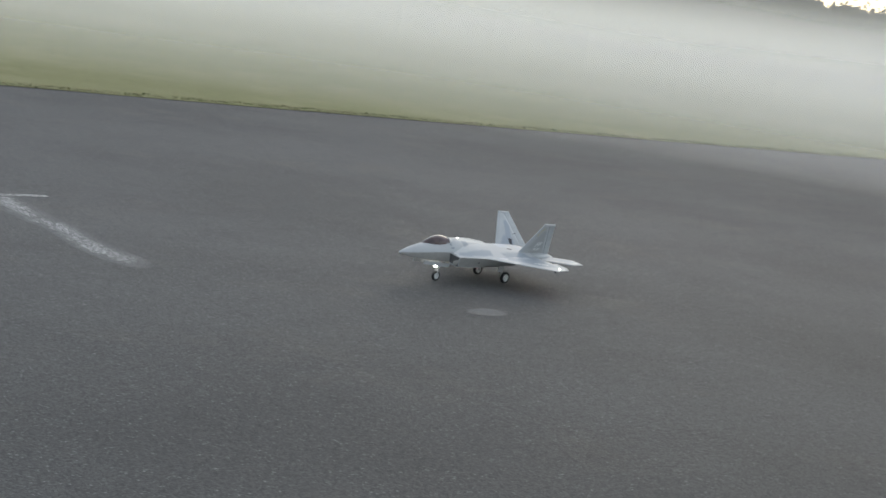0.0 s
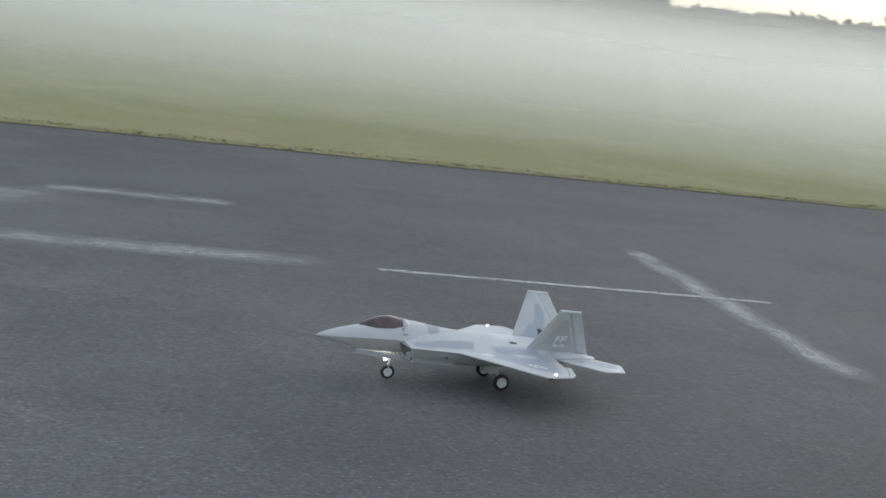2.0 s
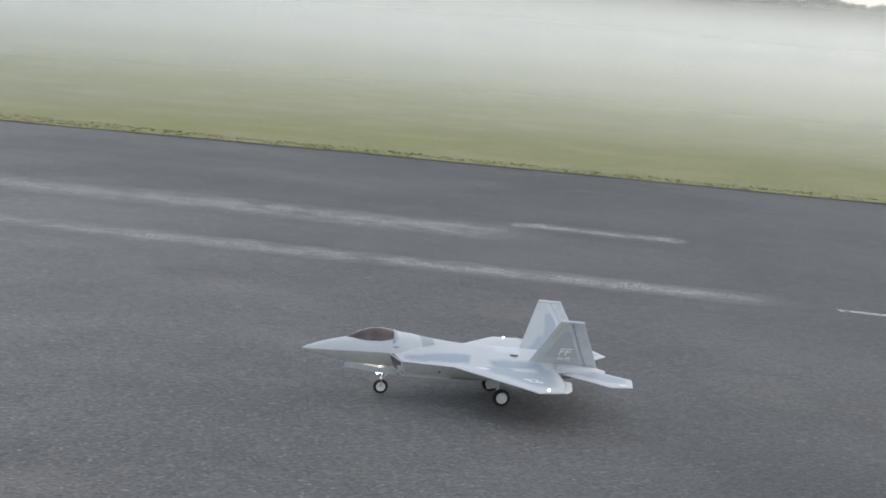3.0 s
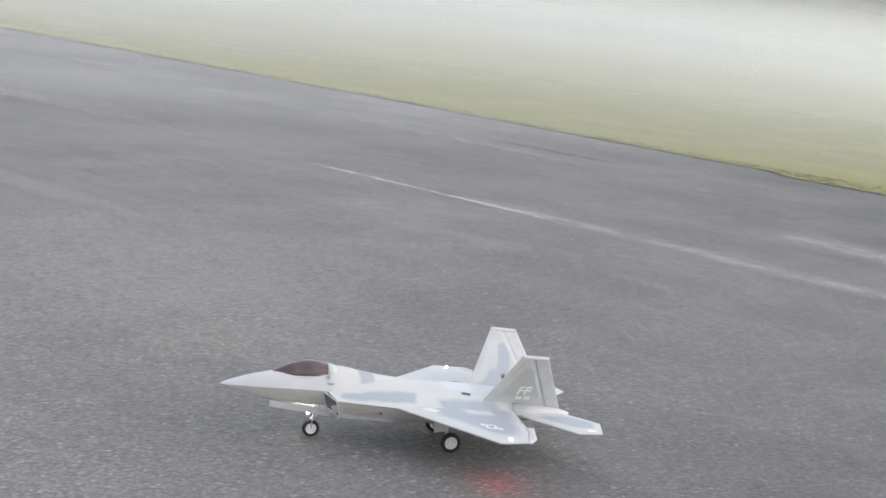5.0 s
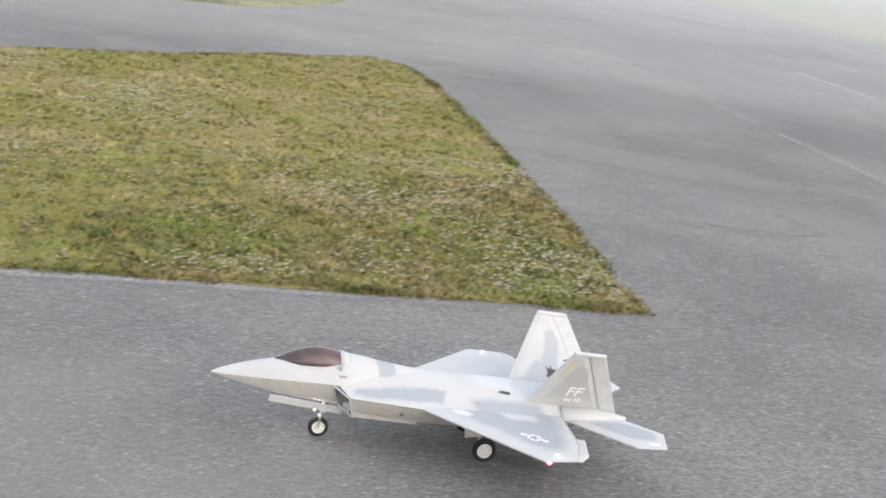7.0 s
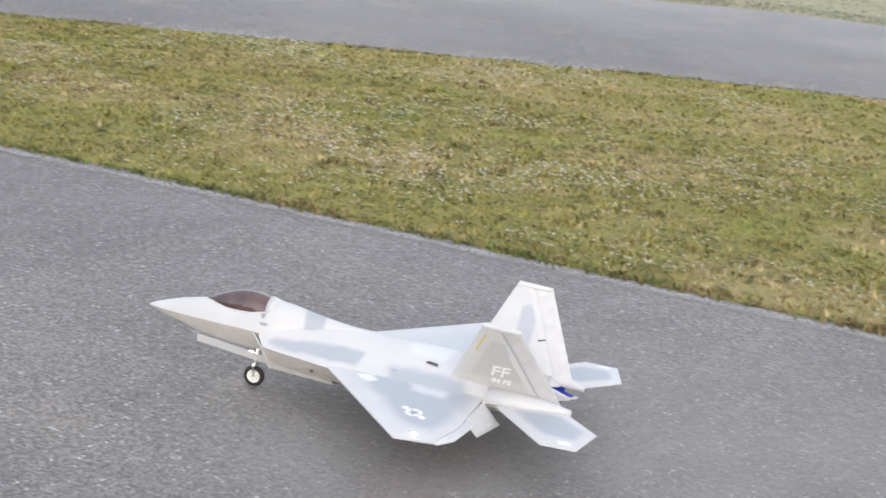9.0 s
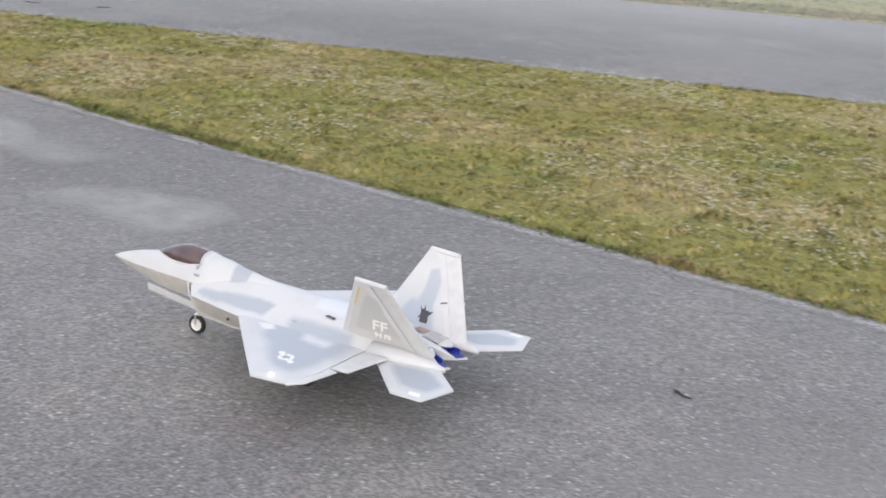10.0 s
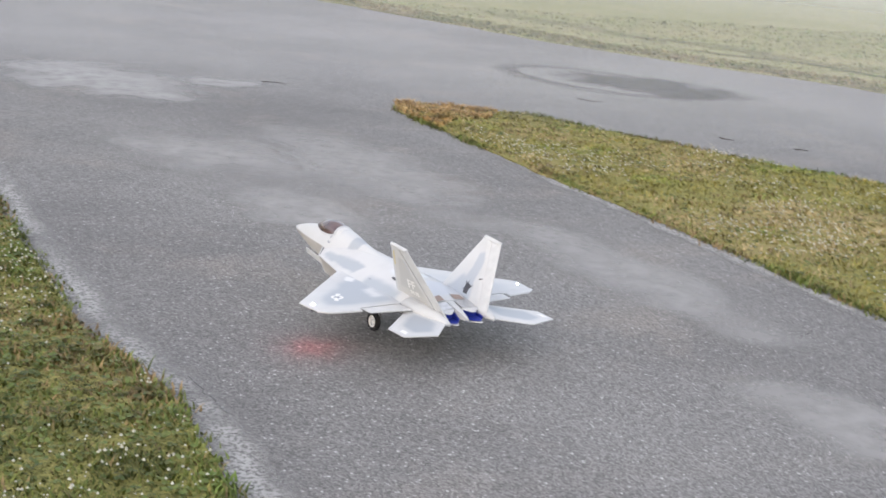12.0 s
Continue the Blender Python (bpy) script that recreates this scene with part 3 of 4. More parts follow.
def clover_leaves(name, poly, per_m2, mat, seed, box):
    """Round clover leaves, three on a stalk, tilted a little."""
    x, y, rng = scatter(poly, per_m2, seed, box)
    drift = np.array([noise.noise((float(a) * 1.4, float(b) * 1.4, seed)) for a, b in zip(x, y)])
    keep = rng.uniform(-0.6, 0.5, len(x)) < drift
    x, y = x[keep], y[keep]
    verts, faces = [], []
    for px, py in zip(x.tolist(), y.tolist()):
        h, r, turn = rng.uniform(0.012, 0.038), rng.uniform(0.005, 0.010), rng.uniform(0, 2.1)
        for k in range(3):
            a = turn + k * 2.094
            cx, cy = px + math.cos(a) * r, py + math.sin(a) * r
            tx, ty = rng.uniform(-0.4, 0.4, 2)
            n = len(verts)
            for i in range(5):
                b = a + i * 1.2566
                dx, dy = math.cos(b) * r, math.sin(b) * r
                verts.append((cx + dx, cy + dy, h + dx * tx + dy * ty))
            faces.append((n, n + 1, n + 2, n + 3, n + 4))
    return soup(name, verts, faces, mat)


def edge_tufts(name, line, per_m, mat, seed):
    """Longer blades spilling over a grass edge."""
    rng = random.Random(seed)
    verts, faces = [], []
    for (x0, y0), (x1, y1) in zip(line, line[1:]):
        d = math.hypot(x1 - x0, y1 - y0)
        for _ in range(int(d * per_m)):
            f = rng.random()
            x, y = x0 + (x1 - x0) * f, y0 + (y1 - y0) * f
            dens = noise.noise((x * 1.9, y * 1.9, seed))
            if dens < rng.uniform(-0.5, 0.35):
                continue
            x, y = x + rng.gauss(0, 0.028), y + rng.gauss(0, 0.028)
            a, h, w = rng.uniform(0, 6.28), rng.uniform(0.012, 0.034) * (1 + max(0, dens)), rng.uniform(0.003, 0.007)
            dx, dy, ln = math.cos(a), math.sin(a), h * rng.uniform(0.3, 1.2)
            k = len(verts)
            verts += [(x - dy * w, y + dx * w, 0.001), (x + dy * w, y - dx * w, 0.001), (x + dx * ln * 0.4 + dy * w * 0.7, y + dy * ln * 0.4 - dx * w * 0.7, h * 0.6),
                      (x + dx * ln * 0.4 - dy * w * 0.7, y + dy * ln * 0.4 + dx * w * 0.7, h * 0.6), (x + dx * ln, y + dy * ln, h)]
            faces += [(k, k + 1, k + 2, k + 3), (k + 3, k + 2, k + 4)]
    return soup(name, verts, faces, mat)


def build_twigs():
    """Small bent twigs lying on the asphalt."""
    bark = plain("dark_twig_bark", (0.045, 0.035, 0.028), 0.85, 0, 0.3, 200)
    for k, (x, y, turn, length) in enumerate(((-4.515, -0.77, 80, 0.075), (-4.58, -3.045, 95, 0.07), (-6.96, -13.54, 150, 0.24), (-7.34, -11.72, 120, 0.13),
                                              (-7.80, -11.33, 150, 0.11), (-4.05, -13.80, 155, 0.22))):
        rings = []
        for i in range(7):
            f = i / 6
            r = 0.0045 * (1.2 - 0.7 * f)
            cx, cy = (f - 0.5) * length, 0.12 * length * math.sin(f * 5 + k)
            rings.append([(cx, cy + r * math.cos(a), r + r * math.sin(a)) for a in [j * math.pi / 3 for j in range(6)]])
        bm = bmesh.new()
        vs = [[bm.verts.new(p) for p in ring] for ring in rings]
        for a, b in zip(vs, vs[1:]):
            for j in range(6):
                bm.faces.new((a[j], b[j], b[(j + 1) % 6], a[(j + 1) % 6]))
        bm.faces.new(vs[0])
        bm.faces.new(vs[-1][::-1])
        bmesh.ops.recalc_face_normals(bm, faces=bm.faces)
        twig = obj("twig", bm, bark)
        twig.matrix_world = pose(x, y, 0.003, 0, 0, turn)
        tagged(twig, label="small dark bent twig lying on the asphalt", category="twig", group="twigs on the asphalt")


# ---- mist and the far woods ----
def build_mist():
    for k, (cx, cy, r, a, fade, top) in enumerate(((2.3, 3.0, 16.0, 0.24, 0.55, 2.6), (0, 0, 24, 0.42, 0.9, 2.9), (0, 0, 34, 0.66, 1.4, 3.5), (0, 0, 56, 0.92, 1.9, 4.35), (0, 0, 125, 0.30, 1.5, 15.0))):
        bm = bmesh.new()
        n = 96
        ring = [(r * math.cos(2 * math.pi * i / n) + cx, r * math.sin(2 * math.pi * i / n) + cy) for i in range(n)]
        low = [bm.verts.new((x, y, 0.08)) for x, y in ring]
        high = [bm.verts.new((x, y, top * 1.3)) for x, y in ring]
        for i in range(n):
            j = (i + 1) % n
            bm.faces.new((low[i], low[j], high[j], high[i]))
        tagged(obj("mist_bank", bm, mist_material(a, fade, top, k)), label="bank of white morning mist lying on the field", category="mist", kind="stuff")


def tree_mesh(seed, height, spread, bark, leaves):
    rng = random.Random(seed)
    root = new("tree")
    bm = bmesh.new()
    rings = []
    for k in range(6):
        f = k / 5
        rad = height * 0.028 * (1.25 - f)
        ox, oy = 0.3 * math.sin(seed + f * 3), 0.3 * math.cos(seed * 2 + f * 2)
        rings.append([bm.verts.new((ox * f + rad * math.cos(a), oy * f + rad * math.sin(a), f * height * 0.62)) for a in [i * math.pi / 4 for i in range(8)]])
    for a, b in zip(rings, rings[1:]):
        for i in range(8):
            bm.faces.new((a[i], a[(i + 1) % 8], b[(i + 1) % 8], b[i]))
    tips = []
    for k in range(9):
        ang, z0 = rng.uniform(0, 6.28), height * rng.uniform(0.25, 0.58)
        ln = spread * rng.uniform(0.5, 0.95)
        p0 = Vector((0, 0, z0))
        p1 = Vector((math.cos(ang) * ln, math.sin(ang) * ln, z0 + height * rng.uniform(0.10, 0.32)))
        tips.append(p1)
        side = Vector((-math.sin(ang), math.cos(ang), 0)) * height * 0.010
        up = Vector((0, 0, height * 0.010))
        q = [bm.verts.new(p0 + side), bm.verts.new(p0 + up), bm.verts.new(p0 - side), bm.verts.new(p1)]
        bm.faces.new((q[0], q[1], q[3])), bm.faces.new((q[1], q[2], q[3])), bm.faces.new((q[2], q[0], q[3]))
    part("trunk", bm, bark, root, "dark trunk and limbs")
    verts, faces = [], []
    centres = [(t, spread * rng.uniform(0.28, 0.48)) for t in tips] + [(Vector((rng.uniform(-.3, .3) * spread, rng.uniform(-.3, .3) * spread, height * rng.uniform(0.6, 0.88))), spread * rng.uniform(0.3, 0.5)) for _ in range(8)]
    for c, r in centres:
        for _ in range(150):
            d = Vector((rng.gauss(0, 1), rng.gauss(0, 1), rng.gauss(0, 0.8)))
            d = d.normalized() * r * rng.uniform(0.35, 1.08) + c
            s = height * rng.uniform(0.014, 0.032)
            a, b = Vector((rng.gauss(0, 1), rng.gauss(0, 1), rng.gauss(0, 1))).normalized() * s, Vector((rng.gauss(0, 1), rng.gauss(0, 1), rng.gauss(0, 1))).normalized() * s
            k = len(verts)
            verts += [d - a, d + b, d + a, d - b]
            faces.append((k, k + 1, k + 2, k + 3))
    crown = soup("crown", verts, faces, leaves)
    crown.parent = root
    return root


def build_trees():
    bark = plain("tree_bark", (0.06, 0.045, 0.035), 0.9, 0, 0.3, 8)
    leaves = plain("tree_leaves", (0.052, 0.046, 0.027), 0.85, 0, 0.35, 0.6)
    kinds = [tree_mesh(s, h, w, bark, leaves) for s, h, w in ((1, 8.6, 3.6), (2, 7.4, 4.2), (3, 9.4, 3.0))]
    rng = random.Random(5)
    k = 0
    for heading in np.arange(-68, 48, 1.9):
        d = rng.uniform(165, 200)
        h = radians(float(heading) + rng.uniform(-0.6, 0.6))
        m = pose(-math.sin(h) * d, math.cos(h) * d, -0.06, 0, 0, rng.uniform(0, 360))
        src = kinds[k % 3]
        if k < 3:
            src.matrix_world = m
            ob = src
        else:
            ob = copy_thing(src, m)
        s = rng.uniform(0.72, 1.12) * 1.14
        ob.scale = (s * 1.15, s * 1.15, s)
        tagged(ob, label="dark leafy tree in mist at the field's edge", category="tree", group="trees along the field")
        k += 1
    # the hedge that closes the field below the trees
    verts, faces = [], []
    for i in range(38000):
        h = radians(rng.uniform(-80, 62))
        d = rng.uniform(158, 164)
        top = (6.7 if h < -0.05 else 8.4) + 1.1 * min(1, max(0, (-h - 0.78) / 0.15)) + 0.5 * noise.noise((h * 22, 0, 3)) + 0.6 * noise.noise((h * 90, 0, 7))
        c = Vector((-math.sin(h) * d, math.cos(h) * d, rng.uniform(0, 1) ** 0.8 * top))
        big = 1.8 if c.z < top * 0.75 else 1.0
        a = Vector((rng.gauss(0, 1), rng.gauss(0, 1), rng.gauss(0, 0.6))).normalized() * rng.uniform(0.6, 1.2) * big
        b = Vector((rng.gauss(0, 1), rng.gauss(0, 1), rng.gauss(0, 0.6))).normalized() * rng.uniform(0.6, 1.2) * big
        k = len(verts)
        verts += [c - a, c + b, c + a, c - b]
        faces.append((k, k + 1, k + 2, k + 3))
    tagged(soup("hedge", verts, faces, leaves), label="long dark hedge behind the mist", category="hedge", kind="stuff")


# ---- the model jet ----
FOAM, SHADE = (0.575, 0.585, 0.587), (0.375, 0.412, 0.452)
SKIN = foam_paint("jet_skin", FOAM, [
    ([(0.385, -0.05), (0.325, -0.05), (0.315, 0.042), (0.375, 0.048)], (0.385, 0.415, 0.45), 0.007),
    ([(0.46, 0.080), (0.35, 0.084), (0.25, 0.070), (0.15, 0.098), (0.16, 0.150), (0.30, 0.140), (0.45, 0.116)], SHADE, 0.012),
    ([(0.06, -0.05), (0.02, 0.055), (-0.09, 0.060), (-0.10, -0.05)], (0.62, 0.65, 0.68), 0.015),
    ([(-0.15, -0.05), (-0.13, 0.085), (-0.27, 0.100), (-0.29, -0.05)], (0.54, 0.57, 0.61), 0.015),
    ([(0.07, 0.12), (-0.17, 0.12), (-0.19, 0.20), (0.05, 0.20)], SHADE, 0.02)])
PANEL = foam_paint("jet_wing_paint", FOAM, [
    ([(0.155, 0.175), (0.02, 0.330), (-0.085, 0.440), (-0.165, 0.440), (-0.195, 0.375), (-0.205, 0.165), (-0.05, 0.150)], SHADE, 0.034),
    ([(0.145, 0.185), (0.105, 0.225), (0.075, 0.205), (0.105, 0.170)], (0.70, 0.71, 0.71), 0.008),
    ([(-0.02, 0.170), (-0.03, 0.215), (-0.13, 0.225), (-0.13, 0.180)], (0.60, 0.615, 0.625), 0.02)])
# right wing's copy of the wing paint, lightened to imitate light falling there
LITWING = foam_paint("jet_lit_wing_paint", FOAM, [
    ([(0.120, 0.175), (0.00, 0.320), (-0.085, 0.430), (-0.165, 0.430), (-0.195, 0.375), (-0.205, 0.165), (-0.05, 0.150)], (0.51, 0.53, 0.545), 0.04)])
TAILPAINT = foam_paint("jet_tailplane_paint", FOAM, [
    ([(-0.335, 0.170), (-0.440, 0.290), (-0.530, 0.295), (-0.545, 0.225), (-0.46, 0.150)], SHADE, 0.016),
    ([(-0.485, 0.318), (-0.525, 0.318), (-0.530, 0.336), (-0.490, 0.336)], (0.82, 0.82, 0.81), 0.003)], wobble=0.010)
PALE = plain("jet_pale_edge", (0.56, 0.57, 0.57), 0.45, 0, 0.05, 30)
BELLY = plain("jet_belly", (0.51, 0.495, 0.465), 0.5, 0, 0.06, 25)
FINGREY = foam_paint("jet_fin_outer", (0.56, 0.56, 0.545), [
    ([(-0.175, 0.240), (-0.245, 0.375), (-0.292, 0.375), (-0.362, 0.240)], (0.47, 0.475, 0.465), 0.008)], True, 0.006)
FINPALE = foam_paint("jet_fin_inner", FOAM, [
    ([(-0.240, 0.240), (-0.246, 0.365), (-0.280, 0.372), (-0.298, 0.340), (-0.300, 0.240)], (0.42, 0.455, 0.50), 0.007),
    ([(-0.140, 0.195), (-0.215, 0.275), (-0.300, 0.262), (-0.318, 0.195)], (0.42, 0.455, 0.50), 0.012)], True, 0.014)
LETTER = plain("white_letters", (0.80, 0.80, 0.78), 0.5)
DARKGREY = plain("dark_decal", (0.06, 0.06, 0.07), 0.5)
MIDGREY = plain("grey_decal", (0.30, 0.33, 0.37), 0.5)
YELLOW = plain("yellow_stripe", (0.62, 0.50, 0.14), 0.5)
BLUE = plain("blue_duct", (0.025, 0.045, 0.32), 0.4)
DUCT_SHADE = plain("duct_shade", (0.13, 0.13, 0.135), 0.7)
METAL = plain("brushed_alloy", (0.62, 0.62, 0.62), 0.35, 0.9, 0.1, 60)
BROWN = plain("scorched_panel", (0.33, 0.25, 0.21), 0.5, 0, 0.1, 30)
RUBBER = plain("black_rubber", (0.02, 0.02, 0.02), 0.8, 0, 0.2, 90)
RIM = plain("white_rim", (0.78, 0.78, 0.75), 0.4)
# grey for the hinge rods: the gap's shade put into the colour
HINGE_SHADE = plain("hinge_shadow_gap", (0.38, 0.39, 0.40), 0.6)
LAMP = glow("white_lamp", (1.0, 0.96, 0.88), 14.0)
RED = glow("red_beacon", (1.0, 0.03, 0.06), 240.0)


def canopy_glass():
    n = Nodes("smoked_canopy", 0.08)
    n.colour(n.mix(n.fit(n.noise(9.0, 3), 0.3, 0.7), (0.050, 0.032, 0.033), (0.115, 0.068, 0.066)))
    n.bsdf.inputs["Coat Weight"].default_value = 0.6
    return n.mat


CANOPY = canopy_glass()


def loft(rows, closed=True, caps=True):
    """Skin through rings of equal count."""
    bm = bmesh.new()
    vs = [[bm.verts.new(p) for p in ring] for ring in rows]
    n = len(vs[0])
    for a, b in zip(vs, vs[1:]):
        for i in range(n if closed else n - 1):
            j = (i + 1) % n
            bm.faces.new((a[i], a[j], b[j], b[i]))
    if closed and caps:
        bm.faces.new(vs[0][::-1])
        bm.faces.new(vs[-1])
    bmesh.ops.remove_doubles(bm, verts=bm.verts, dist=1e-5)
    bmesh.ops.recalc_face_normals(bm, faces=bm.faces)
    return bm


def hull_ring(x, top, chine_y, chine_z, bot_y, bot_z, crown=2.2, ease=0.9):
    """Half a section from the spine to the keel, mirrored. The chine is sharp."""
    half = []
    for i in range(9):
        f = i / 8
        y = chine_y * f
        half.append((y, chine_z + (top - chine_z) * (1 - f ** crown) ** ease))
    half.append((bot_y + (chine_y - bot_y) * 0.35, bot_z + (chine_z - bot_z) * 0.30))
    half.append((bot_y * 0.92, bot_z + 0.002))
    half.append((bot_y * 0.5, bot_z))
    ring = [(x, y, z) for y, z in half] + [(x, 0, bot_z)] + [(x, -y, z) for y, z in half[:0:-1]]
    return ring


def plate(outline, thick, rim, inset, to3d):
    """A lifting surface: outline with thin rim, thicker inside. Returns a bmesh whose raised top panel has material 1."""
    n = len(outline)
    area = sum(x0 * y1 - x1 * y0 for (x0, y0), (x1, y1) in zip(outline, outline[1:] + outline[:1]))
    sign = 1 if area > 0 else -1
    inner = []
    for i in range(n):
        p0, p1, p2 = Vector(outline[i - 1]), Vector(outline[i]), Vector(outline[(i + 1) % n])
        d1, d2 = (p1 - p0).normalized(), (p2 - p1).normalized()
        n1, n2 = Vector((-d1.y, d1.x)) * sign, Vector((-d2.y, d2.x)) * sign
        b = (n1 + n2)
        b = b / max(0.35, b.dot(n1))
        inner.append(p1 + b * inset)
    bm = bmesh.new()
    lay = [[bm.verts.new(to3d(p[0], p[1], h)) for p in pts] for pts, h in ((inner, thick / 2), (outline, rim / 2), (outline, -rim / 2), (inner, -thick / 2))]
    top = bm.faces.new(lay[0])
    top.material_index = 1
    bm.faces.new(lay[3][::-1])
    for a, b in zip(lay, lay[1:]):
        for i in range(n):
            j = (i + 1) % n
            bm.faces.new((a[i], b[i], b[j], a[j]))
    bmesh.ops.recalc_face_normals(bm, faces=bm.faces)
    return bm


def box_bm(size, at, turn=(0, 0, 0), bevel=0.0):
    bm = bmesh.new()
    bmesh.ops.create_cube(bm, size=1.0)
    bmesh.ops.transform(bm, matrix=pose(*at, *turn) @ Matrix.Diagonal((*size, 1)), verts=bm.verts)
    if bevel:
        bmesh.ops.bevel(bm, geom=list(bm.edges), offset=bevel, segments=2, affect="EDGES", profile=0.6)
    return bm


def rod_bm(p0, p1, r0, r1=None, n=12):
    p0, p1 = Vector(p0), Vector(p1)
    bm = bmesh.new()
    bmesh.ops.create_cone(bm, cap_ends=True, segments=n, radius1=r0, radius2=r1 or r0, depth=(p1 - p0).length)
    m = Matrix.Translation((p0 + p1) / 2) @ (p1 - p0).to_track_quat("Z", "Y").to_matrix().to_4x4()
    bmesh.ops.transform(bm, matrix=m, verts=bm.verts)
    return bm


def flat_bm(pts):
    bm = bmesh.new()
    bm.faces.new([bm.verts.new(p) for p in pts])
    return bm


def spun(profile, n=28):
    """A profile of (radius, across) pairs turned round the y axis."""
    rows = []
    for i in range(n):
        a = 2 * math.pi * i / n
        rows.append([(r * math.cos(a), y, r * math.sin(a)) for r, y in profile])
    bm = bmesh.new()
    vs = [[bm.verts.new(p) for p in ring] for ring in rows]
    for i in range(n):
        a, b = vs[i], vs[(i + 1) % n]
        for k in range(len(profile) - 1):
            bm.faces.new((a[k], a[k + 1], b[k + 1], b[k]))
    bmesh.ops.remove_doubles(bm, verts=bm.verts, dist=1e-6)
    bmesh.ops.recalc_face_normals(bm, faces=bm.faces)
    return bm


def writing(words, size, m, mat, parent, name):
    cu = bpy.data.curves.new(name, "FONT")
    cu.body, cu.size, cu.align_x, cu.align_y = words, size, "CENTER", "CENTER"
    cu.extrude, cu.offset = 0.0003, 0.0012
    cu.shear = 0.2
    ob = new(name + "_outline", cu)
    bpy.context.view_layer.update()
    me = bpy.data.meshes.new_from_object(ob.evaluated_get(bpy.context.evaluated_depsgraph_get()))
    bpy.data.objects.remove(ob)
    me.materials.append(mat)
    txt = new(name, me)
    txt.parent = parent
    txt.matrix_local = m
    return txt


def build_wheel(parent, at, r, w, name="wheel"):
    hub = new(name)
    hub.parent = parent
    hub.location = at
    h = w / 2
    part("tyre", spun([(r * 0.62, -h * 0.8), (r * 0.78, -h), (r * 0.93, -h * 0.82), (r, -h * 0.4), (r, h * 0.4), (r * 0.93, h * 0.82), (r * 0.78, h), (r * 0.62, h * 0.8)]), RUBBER, hub, "black rubber tyre", True)
    part("rim", spun([(0.0, -h * 0.95), (r * 0.2, -h * 0.95), (r * 0.24, -h * 0.6), (r * 0.52, -h * 0.55), (r * 0.63, -h * 0.9), (r * 0.63, h * 0.9), (r * 0.52, h * 0.55), (r * 0.24, h * 0.6), (r * 0.2, h * 0.95), (0.0, h * 0.95)], 24), RIM, hub, "white wheel rim")
    for k in range(6):
        a = k * math.pi / 3
        for s in (-1, 1):
            part("rim_hole", rod_bm((r * 0.4 * math.cos(a), s * h * 0.50, r * 0.4 * math.sin(a)), (r * 0.4 * math.cos(a), s * h * 0.62, r * 0.4 * math.sin(a)), r * 0.055, n=8), MIDGREY, hub)
    return hub


flaps = []


